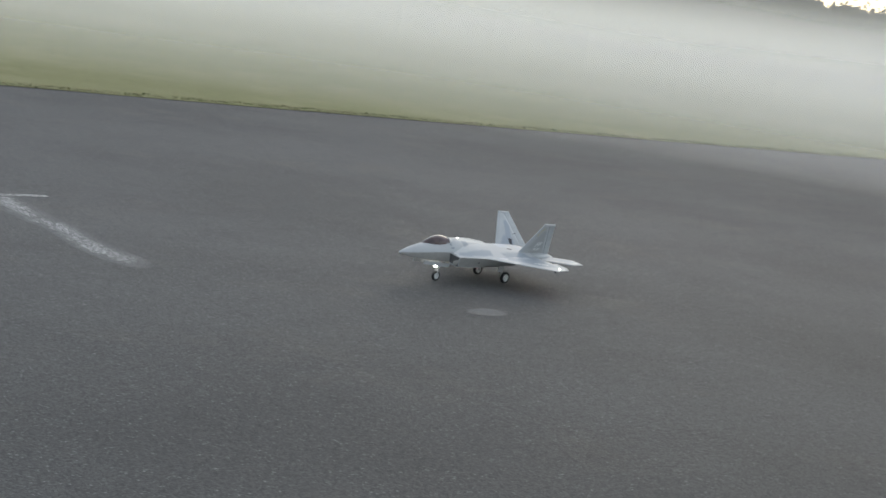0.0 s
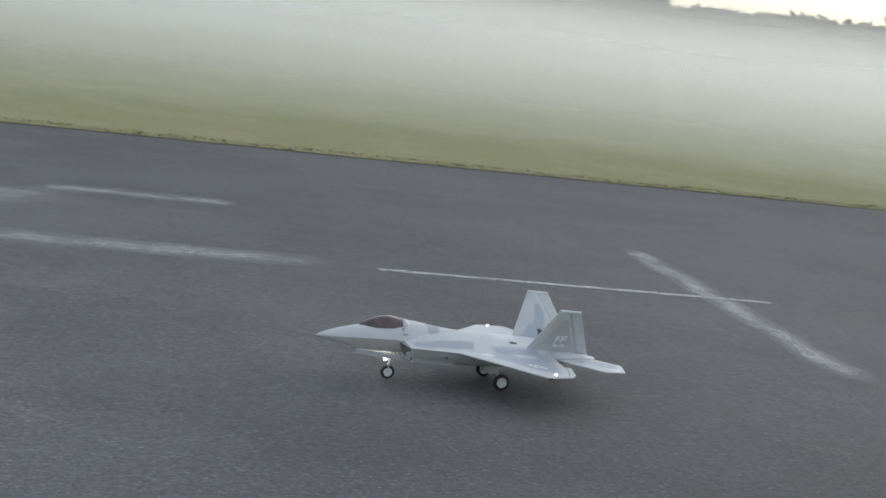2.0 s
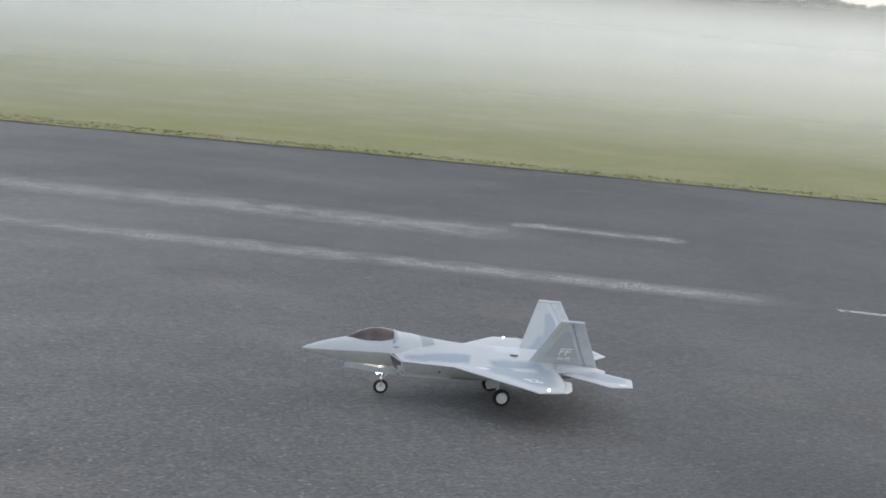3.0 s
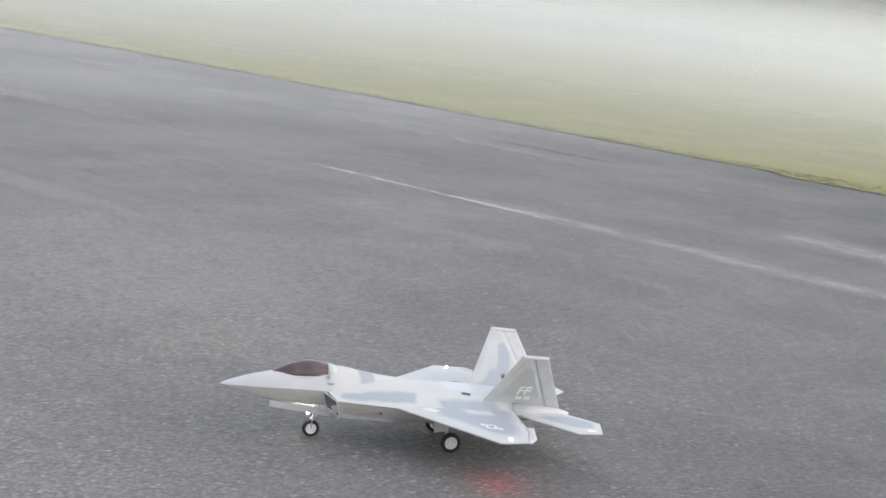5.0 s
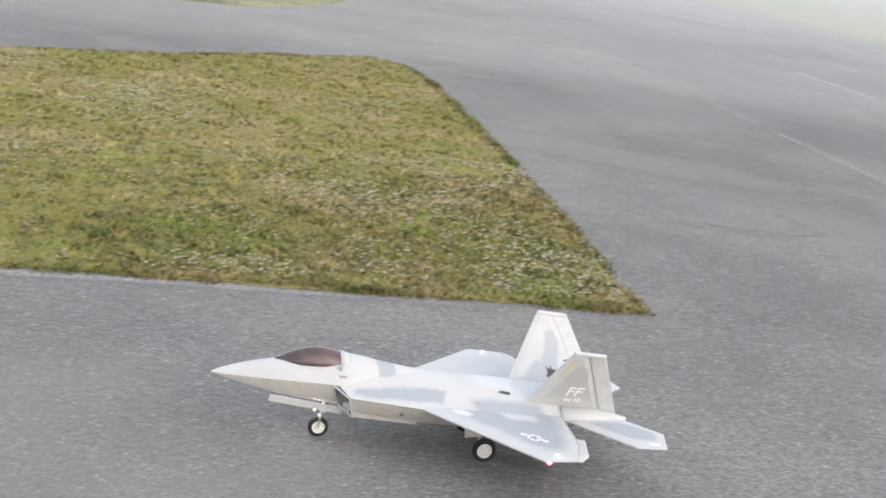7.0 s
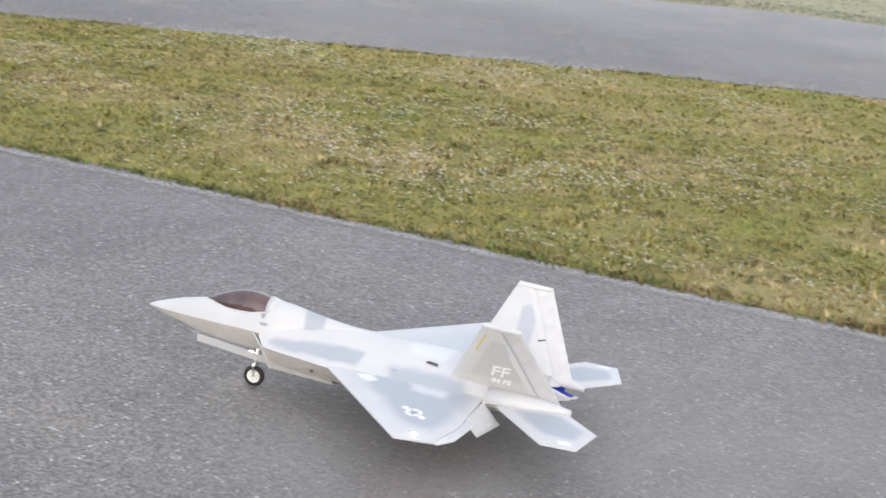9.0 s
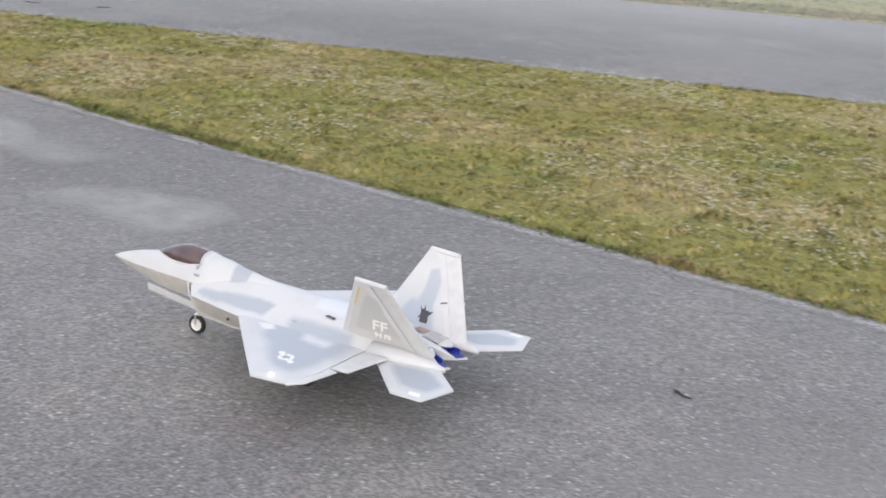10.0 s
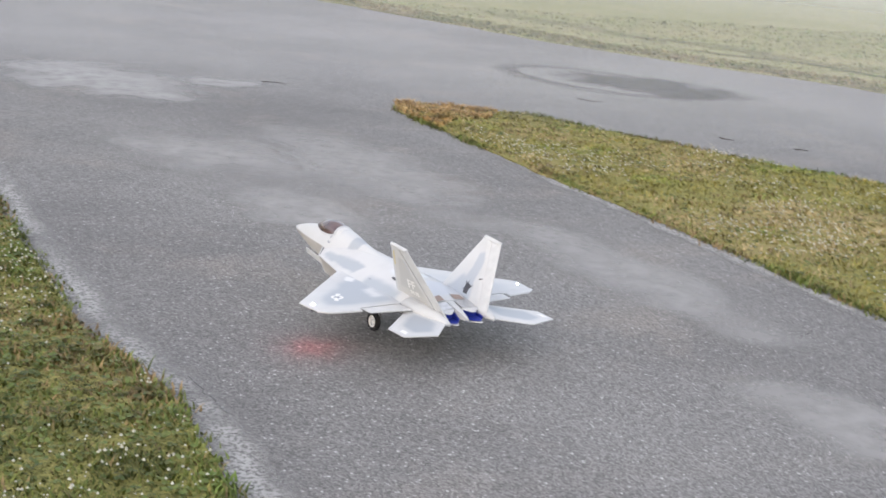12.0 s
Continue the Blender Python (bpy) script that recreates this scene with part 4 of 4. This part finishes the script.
def build_jet():
    jet = new("model_jet")
    tagged(jet, label="white and grey foam model fighter jet with two canted fins", category="model aircraft")

    # fuselage: nose, forebody with sharp chine
    fore = [hull_ring(0.912, 0.203, 0.003, 0.201, 0.002, 0.199), hull_ring(0.890, 0.214, 0.014, 0.202, 0.009, 0.190),
            hull_ring(0.850, 0.228, 0.027, 0.204, 0.018, 0.181), hull_ring(0.800, 0.243, 0.040, 0.206, 0.027, 0.171),
            hull_ring(0.740, 0.256, 0.053, 0.208, 0.037, 0.162), hull_ring(0.690, 0.266, 0.062, 0.210, 0.044, 0.155),
            hull_ring(0.640, 0.270, 0.070, 0.211, 0.050, 0.150), hull_ring(0.570, 0.272, 0.077, 0.212, 0.055, 0.146),
            hull_ring(0.515, 0.284, 0.082, 0.211, 0.058, 0.144), hull_ring(0.470, 0.294, 0.086, 0.208, 0.060, 0.142), hull_ring(0.425, 0.289, 0.078, 0.212, 0.056, 0.150),
            hull_ring(0.360, 0.276, 0.062, 0.218, 0.050, 0.170), hull_ring(0.280, 0.264, 0.046, 0.224, 0.040, 0.190), hull_ring(0.170, 0.252, 0.030, 0.226, 0.020, 0.200)]
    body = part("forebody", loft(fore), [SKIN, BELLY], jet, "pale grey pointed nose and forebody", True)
    mid = [hull_ring(0.500, 0.255, 0.092, 0.209, 0.060, 0.150, 1.6, 1.5), hull_ring(0.470, 0.266, 0.130, 0.187, 0.100, 0.122, 1.5, 1.4),
           hull_ring(0.420, 0.268, 0.140, 0.186, 0.104, 0.112, 1.5, 1.4), hull_ring(0.340, 0.262, 0.156, 0.185, 0.108, 0.108, 1.5, 1.4),
           hull_ring(0.240, 0.256, 0.176, 0.183, 0.112, 0.106, 1.5, 1.4), hull_ring(0.100, 0.250, 0.190, 0.181, 0.118, 0.106, 1.5, 1.3),
           hull_ring(-0.060, 0.243, 0.190, 0.179, 0.120, 0.110, 1.7, 1.3), hull_ring(-0.180, 0.234, 0.185, 0.177, 0.120, 0.118, 1.9, 1.2),
           hull_ring(-0.270, 0.222, 0.170, 0.175, 0.112, 0.126, 2.2, 1.1), hull_ring(-0.330, 0.210, 0.140, 0.174, 0.105, 0.132, 2.6, 1.0)]
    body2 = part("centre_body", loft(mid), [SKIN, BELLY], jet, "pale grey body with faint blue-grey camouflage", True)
    # faces turned down and low flanks take the darker, warmer belly colour
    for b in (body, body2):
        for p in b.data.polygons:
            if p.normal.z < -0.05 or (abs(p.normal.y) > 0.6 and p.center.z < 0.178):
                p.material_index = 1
            if abs(p.normal.x) > 0.95:
                p.use_smooth = False
        b.data.set_sharp_from_angle(angle=radians(38))

    # canopy and its frame
    rows = []
    for k in range(15):
        f = k / 14
        x = 0.712 - 0.245 * f
        top = 0.263 + 0.034 * math.sin(math.pi * f) + 0.027 * f
        base = 0.250 + 0.006 * f
        w = 0.008 + 0.038 * math.sin(math.pi * min(0.5, 0.03 + 0.85 * f))
        rows.append([(x, w * math.cos(math.pi * i / 12), base + (top - base) * math.sin(math.pi * i / 12) ** 0.85) for i in range(13)])
    part("canopy", loft(rows, False), CANOPY, jet, "smoked dark brown canopy", True)
    bm = bmesh.new()
    hoop = []
    for ring, grow in ((rows[12], 0.0005), (rows[12], 0.0035), (rows[14], 0.0035), (rows[14], -0.002)):
        mid_z = ring[0][2]
        hoop.append([bm.verts.new((x, y * (1 + grow / 0.04), mid_z + (z - mid_z) * (1 + grow / 0.05))) for x, y, z in ring])
    for a, b in zip(hoop, hoop[1:]):
        for i in range(12):
            bm.faces.new((a[i], a[i + 1], b[i + 1], b[i]))
    part("canopy_hoop", bm, PALE, jet, "pale rear canopy hoop", True)
    for s in (-1, 1):
        sill = [Vector(r[0 if s > 0 else 12]) for r in rows]
        bm = bmesh.new()
        vs = [[bm.verts.new((p.x, p.y + s * dy, p.z + dz)) for dy, dz in ((-0.002, 0.005), (0.003, 0.002), (0.006, -0.010))] for p in sill]
        for a, b in zip(vs, vs[1:]):
            for i in range(2):
                bm.faces.new((a[i], a[i + 1], b[i + 1], b[i]))
        part("canopy_frame", bm, SKIN, jet, "pale canopy frame")
    for s in (-1, 1):
        # air intake: flat raked face painted dark for its inner shade, and outer lip
        a, b, c, d = (0.517, s * 0.084, 0.209), (0.470, s * 0.1305, 0.186), (0.448, s * 0.103, 0.114), (0.492, s * 0.062, 0.140)
        bm = flat_bm([(p[0] + 0.004, p[1], p[2]) for p in (a, b, c, d)])
        duct = part("intake", bm, DUCT_SHADE, jet, "raked air intake, inner shade painted dark")
        for p, q in ((a, b), (b, c), (c, d)):
            part("intake_lip", rod_bm((p[0] + 0.004, p[1], p[2]), (q[0] + 0.004, q[1], q[2]), 0.0028, n=6), PALE, duct)
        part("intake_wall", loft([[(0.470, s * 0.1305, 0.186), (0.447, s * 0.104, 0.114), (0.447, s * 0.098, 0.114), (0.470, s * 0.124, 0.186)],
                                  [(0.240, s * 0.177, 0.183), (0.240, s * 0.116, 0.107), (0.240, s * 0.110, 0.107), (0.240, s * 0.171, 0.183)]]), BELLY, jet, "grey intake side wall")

        # wing with its panel, control surfaces and marks
        def wing3(u, v, h, s=s):
            return (u, s * v, 0.182 - (v - 0.17) * 0.032 + h)
        wing = plate([(0.262, 0.150), (-0.077, 0.527), (-0.183, 0.513), (-0.222, 0.400), (-0.235, 0.165), (-0.10, 0.12)], 0.012, 0.005, 0.026, wing3)
        w = part("wing", wing, [PANEL if s > 0 else LITWING] * 2, jet, "pale wing with soft grey centre" if s > 0 else "wing whitened by painted-in light, faintly greyed")
        part("aileron", plate([(-0.1835, 0.511), (-0.2235, 0.400), (-0.2265, 0.345), (-0.260, 0.352), (-0.234, 0.474), (-0.198, 0.517)], 0.0105, 0.003, 0.006, wing3), [PALE, PALE], w)
        # the flap turns about its hinge
        flap = part("flaperon", plate([(-0.2275, 0.338), (-0.2355, 0.172), (-0.320, 0.168), (-0.286, 0.334)], 0.0095, 0.003, 0.010,
                                      lambda u, v, h, s=s: (u + 0.230, s * (v - 0.26), h - (v - 0.26) * 0.032)), [PALE, PALE], w, "pale flap that droops and rises")
        flap.location = (-0.230, s * 0.26, 0.1785)
        flaps.append(flap)
        for u0, v0, u1, v1 in ((-0.2265, 0.338, -0.2350, 0.190),):
            p, q = Vector(wing3(u0, v0, 0.0032)), Vector(wing3(u1, v1, 0.0036))
            part("hinge_line", rod_bm(p, q, 0.0006, n=6), HINGE_SHADE, w)
        part("wing_light", rod_bm(wing3(-0.125, 0.492, 0.002), wing3(-0.125, 0.492, 0.009), 0.0065, 0.004), LAMP, w, "bright white wing light")
        # round marking with a star and side bars, set along the swept wing
        cx, cy, hz, lay = -0.085, 0.364, 0.0070, radians(35)

        def mark(du, dv, h, s=s):
            return wing3(cx - du * math.cos(lay) - dv * math.sin(lay), cy + du * math.sin(lay) - dv * math.cos(lay), hz + h)
        if s > 0:
            part("roundel_disc", flat_bm([mark(0.025 * math.cos(i * math.pi / 12), 0.025 * math.sin(i * math.pi / 12), 0) for i in range(24)]), LETTER, w, "pale round wing marking")
            pts = [mark((0.021 if i % 2 == 0 else 0.0085) * math.sin(math.pi * i / 5), (0.021 if i % 2 == 0 else 0.0085) * math.cos(math.pi * i / 5), 0.0004) for i in range(10)]
            part("roundel_star", flat_bm(pts), MIDGREY, w, "grey star")
            for sg in (-1, 1):
                part("roundel_bar", flat_bm([mark(sg * du, dv, 0) for du, dv in ((0.0265, -0.009), (0.047, -0.009), (0.047, 0.009), (0.0265, 0.009))]), LETTER, w)

        # tailplane
        def tail3(u, v, h, s=s):
            return (u, s * v, 0.166 - (v - 0.15) * 0.012 + h)
        part("tailplane", plate([(-0.262, 0.150), (-0.444, 0.353), (-0.547, 0.350), (-0.581, 0.222), (-0.470, 0.110), (-0.33, 0.10)], 0.012, 0.004, 0.028, tail3), [TAILPAINT, TAILPAINT], jet, "pale all-moving tailplane with grey centre")
        part("tailplane_pivot", rod_bm((-0.40, s * 0.09, 0.160), (-0.40, s * 0.125, 0.160), 0.012), DARKGREY, jet)
        # tail boom
        part("tail_boom", loft([[(x, s * (yc + wd * math.cos(an)), zc + hg * math.sin(an)) for an in [2 * math.pi * i / 12 for i in range(12)]]
                                for x, yc, wd, zc, hg in ((-0.24, 0.125, 0.045, 0.178, 0.030), (-0.34, 0.120, 0.036, 0.178, 0.026), (-0.43, 0.112, 0.024, 0.174, 0.018), (-0.485, 0.106, 0.008, 0.168, 0.008))]), SKIN, jet, "", True)

        # canted fin with rudder
        cant = radians(28)
        up = Vector((0, s * math.sin(cant), math.cos(cant)))
        out = Vector((0, s * math.cos(cant), -math.sin(cant)))
        root = Vector((0, s * 0.107, 0.205))

        def fin3(u, v, h, up=up, out=out, root=root):
            p = root + up * v + out * h
            return (u, p.y, p.z)
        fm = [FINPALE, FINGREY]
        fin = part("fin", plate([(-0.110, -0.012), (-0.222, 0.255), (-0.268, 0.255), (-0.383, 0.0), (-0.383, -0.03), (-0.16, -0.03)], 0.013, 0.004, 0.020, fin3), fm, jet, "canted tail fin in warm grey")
        part("rudder", plate([(-0.2705, 0.2535), (-0.330, 0.249), (-0.452, -0.032), (-0.386, -0.03)], 0.007, 0.003, 0.008, fin3), [PALE, PALE], fin, "pale rudder")
        part("hinge_line", rod_bm(fin3(-0.269, 0.25, 0.004), fin3(-0.3845, -0.005, 0.0055), 0.0011, n=6), HINGE_SHADE, fin)
        part("fin_tip", plate([(-0.216, 0.240), (-0.2225, 0.2575), (-0.331, 0.2515), (-0.3275, 0.2365)], 0.0145, 0.007, 0.004, fin3), [PALE, PALE], fin, "pale fin tip")
        horn = part("rudder_horn", rod_bm(fin3(-0.318, 0.082, -0.007), fin3(-0.342, 0.088, -0.012), 0.0022, n=6), DARKGREY, fin, "dark rudder pushrod")
        # unit emblem on the inner face: a plain dark shape
        bm = bmesh.new()
        for shape in ([(-0.259, 0.050), (-0.264, 0.008), (-0.292, 0.007), (-0.289, 0.048)], [(-0.252, 0.060), (-0.262, 0.040), (-0.268, 0.046)],
                      [(-0.270, 0.066), (-0.267, 0.045), (-0.276, 0.045)], [(-0.288, 0.044), (-0.289, 0.030), (-0.304, 0.050)], [(-0.263, 0.034), (-0.254, 0.022), (-0.266, 0.024)]):
            bm.faces.new([bm.verts.new(fin3(u, v, -0.0072)) for u, v in shape])
        part("emblem", bm, DARKGREY, fin, "small dark emblem shape")
        stripe = [(-0.197, 0.150), (-0.203, 0.150), (-0.236, 0.225), (-0.230, 0.225)]
        part("stripe", flat_bm([fin3(u, v, 0.0072) for u, v in stripe]), YELLOW, fin, "thin yellow stripe")
        # letters on the outer face
        xa = Vector((-1, 0, 0)) if s > 0 else Vector((1, 0, 0))
        rotm = Matrix((xa, up, xa.cross(up))).transposed().to_4x4()
        for words, size, u, v in (("FF", 0.060, -0.268, 0.074), ("94 FS", 0.027, -0.272, 0.034)):
            writing(words, size, Matrix.Translation(fin3(u, v, 0.0074)) @ rotm, LETTER, fin, "lettering")
        # small grey patch decals on the forebody side
        def on_side(x, z, s=s):
            f = (0.570 - x) / 0.1
            top, wide, low = 0.272 + 0.022 * f, 0.077 + 0.009 * f, 0.212 - 0.004 * f
            rise = min(1.0, max(0.0, (z - low) / (top - low)))
            return (x, s * (wide * (1 - rise ** (1 / 0.9)) ** (1 / 2.2) + 0.0030), z + 0.001)
        for pts in ([(0.512, 0.264), (0.494, 0.264), (0.498, 0.251), (0.508, 0.253)], [(0.508, 0.241), (0.478, 0.241), (0.484, 0.234), (0.504, 0.233)]):
            part("sensor_patch", flat_bm([on_side(x, z) for x, z in pts]), MIDGREY, jet, "small grey sensor patch")
        part("sensor_patch", flat_bm([(x, s * y, z) for x, y, z in ((0.075, 0.128, 0.2045), (0.045, 0.140, 0.2005), (0.035, 0.128, 0.2045), (0.055, 0.118, 0.2085))]), MIDGREY, jet, "small grey sensor patch")
        part("vent", flat_bm([(x, s * y, z) for x, y, z in ((-0.03, 0.085, 0.2265), (-0.07, 0.092, 0.2235), (-0.072, 0.082, 0.2275), (-0.04, 0.076, 0.2300))]), DARKGREY, jet, "dark slit vent")
        part("side_port", rod_bm((0.30, s * 0.147, 0.150), (0.30, s * 0.151, 0.151), 0.005, n=10), DARKGREY, jet, "small dark port")

        # flat nozzle with blue inside
        y0, y1 = s * 0.020, s * 0.092
        noz = part("nozzle", loft([[(-0.30, y0, 0.212), (-0.30, y1, 0.206), (-0.30, y1, 0.146), (-0.30, y0, 0.142)], [(-0.385, y0, 0.196), (-0.385, y1, 0.192), (-0.385, y1, 0.150), (-0.385, y0, 0.148)]]), METAL, jet, "flat grey exhaust nozzle")
        part("blue_liner", flat_bm([(-0.3865, y0 * 1.1, 0.190), (-0.3865, y1 * 0.97, 0.187), (-0.3865, y1 * 0.97, 0.153), (-0.3865, y0 * 1.1, 0.151)]), BLUE, noz, "blue nozzle liner")
        ym = (y0 + y1) / 2
        part("upper_paddle", loft([[(-0.36, y0, 0.200), (-0.36, y1, 0.197), (-0.36, y1, 0.189), (-0.36, y0, 0.191)], [(-0.392, y0, 0.191), (-0.392, y1, 0.189), (-0.392, y1, 0.185), (-0.392, y0, 0.187)], [(-0.418, ym - 0.006, 0.184), (-0.418, ym + 0.006, 0.184), (-0.418, ym + 0.006, 0.182), (-0.418, ym - 0.006, 0.182)]]), PALE, noz, "pale pointed nozzle paddle")
        part("lower_paddle", loft([[(-0.36, y0, 0.152), (-0.36, y1, 0.154), (-0.36, y1, 0.146), (-0.36, y0, 0.144)], [(-0.42, y0, 0.153), (-0.42, y1, 0.155), (-0.42, y1, 0.150), (-0.42, y0, 0.148)], [(-0.475, ym - 0.004, 0.158), (-0.475, ym + 0.004, 0.158), (-0.475, ym + 0.004, 0.155), (-0.475, ym - 0.004, 0.155)]]), PALE, noz, "pale pointed nozzle paddle")
        for yy in (y0 * 1.05, y1 * 0.985):
            part("side_cheek", loft([[(-0.375, yy - 0.0015, 0.188), (-0.375, yy + 0.0015, 0.188), (-0.375, yy + 0.0015, 0.150), (-0.375, yy - 0.0015, 0.150)], [(-0.428, yy - 0.0015, 0.166), (-0.428, yy + 0.0015, 0.166), (-0.428, yy + 0.0015, 0.151), (-0.428, yy - 0.0015, 0.151)]]), BLUE, noz, "blue nozzle cheek")
        part("blue_floor", flat_bm([(-0.37, y0 * 1.1, 0.1545), (-0.37, y1 * 0.97, 0.1555), (-0.419, y1 * 0.97, 0.1575), (-0.462, ym + 0.007, 0.1600), (-0.462, ym - 0.007, 0.1600), (-0.419, y0 * 1.1, 0.1560)] if s > 0 else
                                   [(-0.37, y0 * 1.1, 0.1545), (-0.37, y1 * 0.97, 0.1555), (-0.419, y1 * 0.97, 0.1575), (-0.462, ym - 0.007, 0.1600), (-0.462, ym + 0.007, 0.1600), (-0.419, y0 * 1.1, 0.1560)]), BLUE, noz, "blue nozzle floor")
        part("scorched_panel", flat_bm([(-0.290, s * 0.025, 0.2215), (-0.290, s * 0.070, 0.2150), (-0.328, s * 0.072, 0.2080), (-0.328, s * 0.025, 0.2125)]), BROWN, jet, "brown heat-stained panel")

        # main leg
        leg = part("main_leg", rod_bm((0.012, s * 0.106, 0.036), (0.016, s * 0.100, 0.125), 0.0065), METAL, jet, "bare metal main undercarriage leg")
        part("axle", rod_bm((0, s * 0.100, 0.036), (0, s * 0.134, 0.036), 0.004), METAL, leg)
        part("scissor_link", rod_bm((0.002, s * 0.106, 0.050), (-0.014, s * 0.106, 0.070), 0.003, n=8), METAL, leg)
        part("gear_door", box_bm((0.055, 0.003, 0.045), (0.045, s * 0.118, 0.098), (0, 8, 0), 0.001), BELLY, jet, "open undercarriage door")

    # upper deck between the engines
    part("tail_beam", loft([[(-0.30, -0.017, 0.214), (-0.30, 0.017, 0.214), (-0.30, 0.017, 0.146), (-0.30, -0.017, 0.146)], [(-0.40, -0.012, 0.190), (-0.40, 0.012, 0.190), (-0.40, 0.012, 0.155), (-0.40, -0.012, 0.155)], [(-0.46, -0.003, 0.172), (-0.46, 0.003, 0.172), (-0.46, 0.003, 0.166), (-0.46, -0.003, 0.166)]]), PALE, jet, "pale pointed beam between the nozzles")
    # nose leg, its doors and the landing lamp
    leg = part("nose_leg", rod_bm((0.540, 0, 0.046), (0.528, 0, 0.150), 0.0055), METAL, jet, "bare metal nose leg")
    part("fork", box_bm((0.010, 0.026, 0.006), (0.541, 0, 0.072), (0, 0, 0), 0.001), METAL, leg)
    for s in (-1, 1):
        part("fork_arm", rod_bm((0.541, s * 0.0125, 0.034), (0.541, s * 0.0125, 0.072), 0.003, n=8), METAL, leg)
    part("drag_link", rod_bm((0.536, 0, 0.078), (0.502, 0, 0.106), 0.0035, n=8), METAL, leg)
    part("drag_link", rod_bm((0.505, 0, 0.105), (0.518, 0, 0.140), 0.0035, n=8), METAL, leg)
    part("landing_lamp", rod_bm((0.553, 0, 0.104), (0.565, 0, 0.102), 0.009, 0.011), LAMP, leg, "bright landing lamp")
    for s in (-1, 1):
        part("nose_door", box_bm((0.245, 0.003, 0.026), (0.600, s * 0.049, 0.128), (s * -14, -7, 0), 0.001), PALE, jet, "long open nose undercarriage door")
    wheels = [build_wheel(jet, (0.541, 0, 0.034), 0.034, 0.018, "nose_wheel"), build_wheel(jet, (0, 0.130, 0.037), 0.040, 0.023, "main_wheel"), build_wheel(jet, (0, -0.130, 0.037), 0.040, 0.023, "main_wheel")]
    # red light under the left wing tip: it flashes by turning its lens down and away
    beacon = new("flashing_light")
    beacon.parent = jet
    beacon.location = (-0.105, 0.480, 0.153)
    part("lens", rod_bm((0, 0, -0.0045), (0, 0, -0.0015), 0.005, 0.006), RED, beacon, "glowing red lens")
    part("housing", loft([[(r * math.cos(a), r * math.sin(a), z) for a in [math.pi * i / 6 for i in range(12)]] for r, z in ((0.0075, -0.009), (0.0085, -0.009), (0.0085, 0.002), (0.002, 0.002), (0.002, -0.001), (0.0075, -0.001))], True, False), DARKGREY, beacon, "dark lamp housing")
    return jet, wheels, beacon


# ---- what moves ----
# seconds, x, y, heading of the jet's nose (degrees from east)
TAXI = [
    (0.0, 6.558, 7.122, -174.61), (0.5, 5.303, 7.036, -174.69), (1.0, 4.061, 6.957, -174.91), (1.5, 2.859, 6.888, -175.11),
    (2.0, 1.715, 6.812, -173.01), (2.5, 0.598, 6.658, -169.27), (2.7, 0.157, 6.573, -167.16), (4.3, -2.742, 5.061, -138.47),
    (4.5, -3.017, 4.802, -134.65), (5.0, -3.661, 4.100, -124.55), (5.5, -4.158, 3.378, -113.46), (6.0, -4.472, 2.571, -102.81),
    (6.5, -4.587, 1.734, -93.31), (7.0, -4.619, 0.907, -87.25), (7.5, -4.603, 0.082, -82.92), (7.7, -4.574, -0.235, -81.63),
    (9.3, -3.957, -2.742, -76.22), (9.5, -3.888, -3.057, -76.18), (10.0, -3.738, -3.858, -76.05), (10.5, -3.562, -4.673, -76.08),
    (11.0, -3.384, -5.465, -75.49), (11.5, -3.193, -6.264, -74.99), (12.0, -3.009, -7.015, -75.18),
]


def motions():
    walk(jet, [(t, pose(x, y, 0.004, 0, 0, h)) for t, x, y, h in TAXI])
    # the red light: a flash of 0.4 s about every 1.2 s
    at = beacon.location.copy()
    rows = [(0.0, pose(*at, 180, 0, 0))]
    for on in (1.06, 2.25, 3.45, 4.66, 5.86, 7.05, 8.26, 9.44, 10.72, 11.93):
        for dt, turn in ((-0.14, 180), (-0.09, 120), (-0.05, 60), (0.0, 0), (0.40, 0), (0.45, 60), (0.49, 120), (0.54, 180)):
            if 0.0 < on + dt < 12.0:
                rows.append((on + dt, pose(*at, turn, 0, 0)))
    rows.append((12.0, pose(*at, 0, 0, 0)))
    walk(beacon, rows)
    # the flaps hang down until the turn, then rise
    for flap in flaps:
        at = flap.location.copy()
        walk(flap, [(t, pose(*at, 0, -droop, 0)) for t, droop in ((0.0, 48), (9.3, 48), (9.55, 48), (9.7, 41), (9.8, 27), (9.9, 10), (10.0, 1), (10.15, 0), (12.0, 0))])
    # the wheels roll; their six holes look the same every sixth of a turn
    for wheel in wheels:
        at, r = wheel.location.copy(), wheel.location.z
        rows, turn = [], 0.0
        for k in range(361):
            t = k / FPS
            i = max(j for j in range(len(TAXI) - 1) if TAXI[j][0] <= t + 1e-6)
            a, b = TAXI[i], TAXI[i + 1]
            step = math.degrees(math.hypot(b[1] - a[1], b[2] - a[2]) / (b[0] - a[0]) / FPS / r)
            turn += (step + 30) % 60 - 30
            rows.append((t, pose(*at, 0, turn, 0)))
        walk(wheel, rows)


build_ground()
build_turf()
build_markings()
build_stains()
build_traces()
build_twigs()
build_mist()
build_trees()
jet, wheels, beacon = build_jet()
build_grass()
motions()
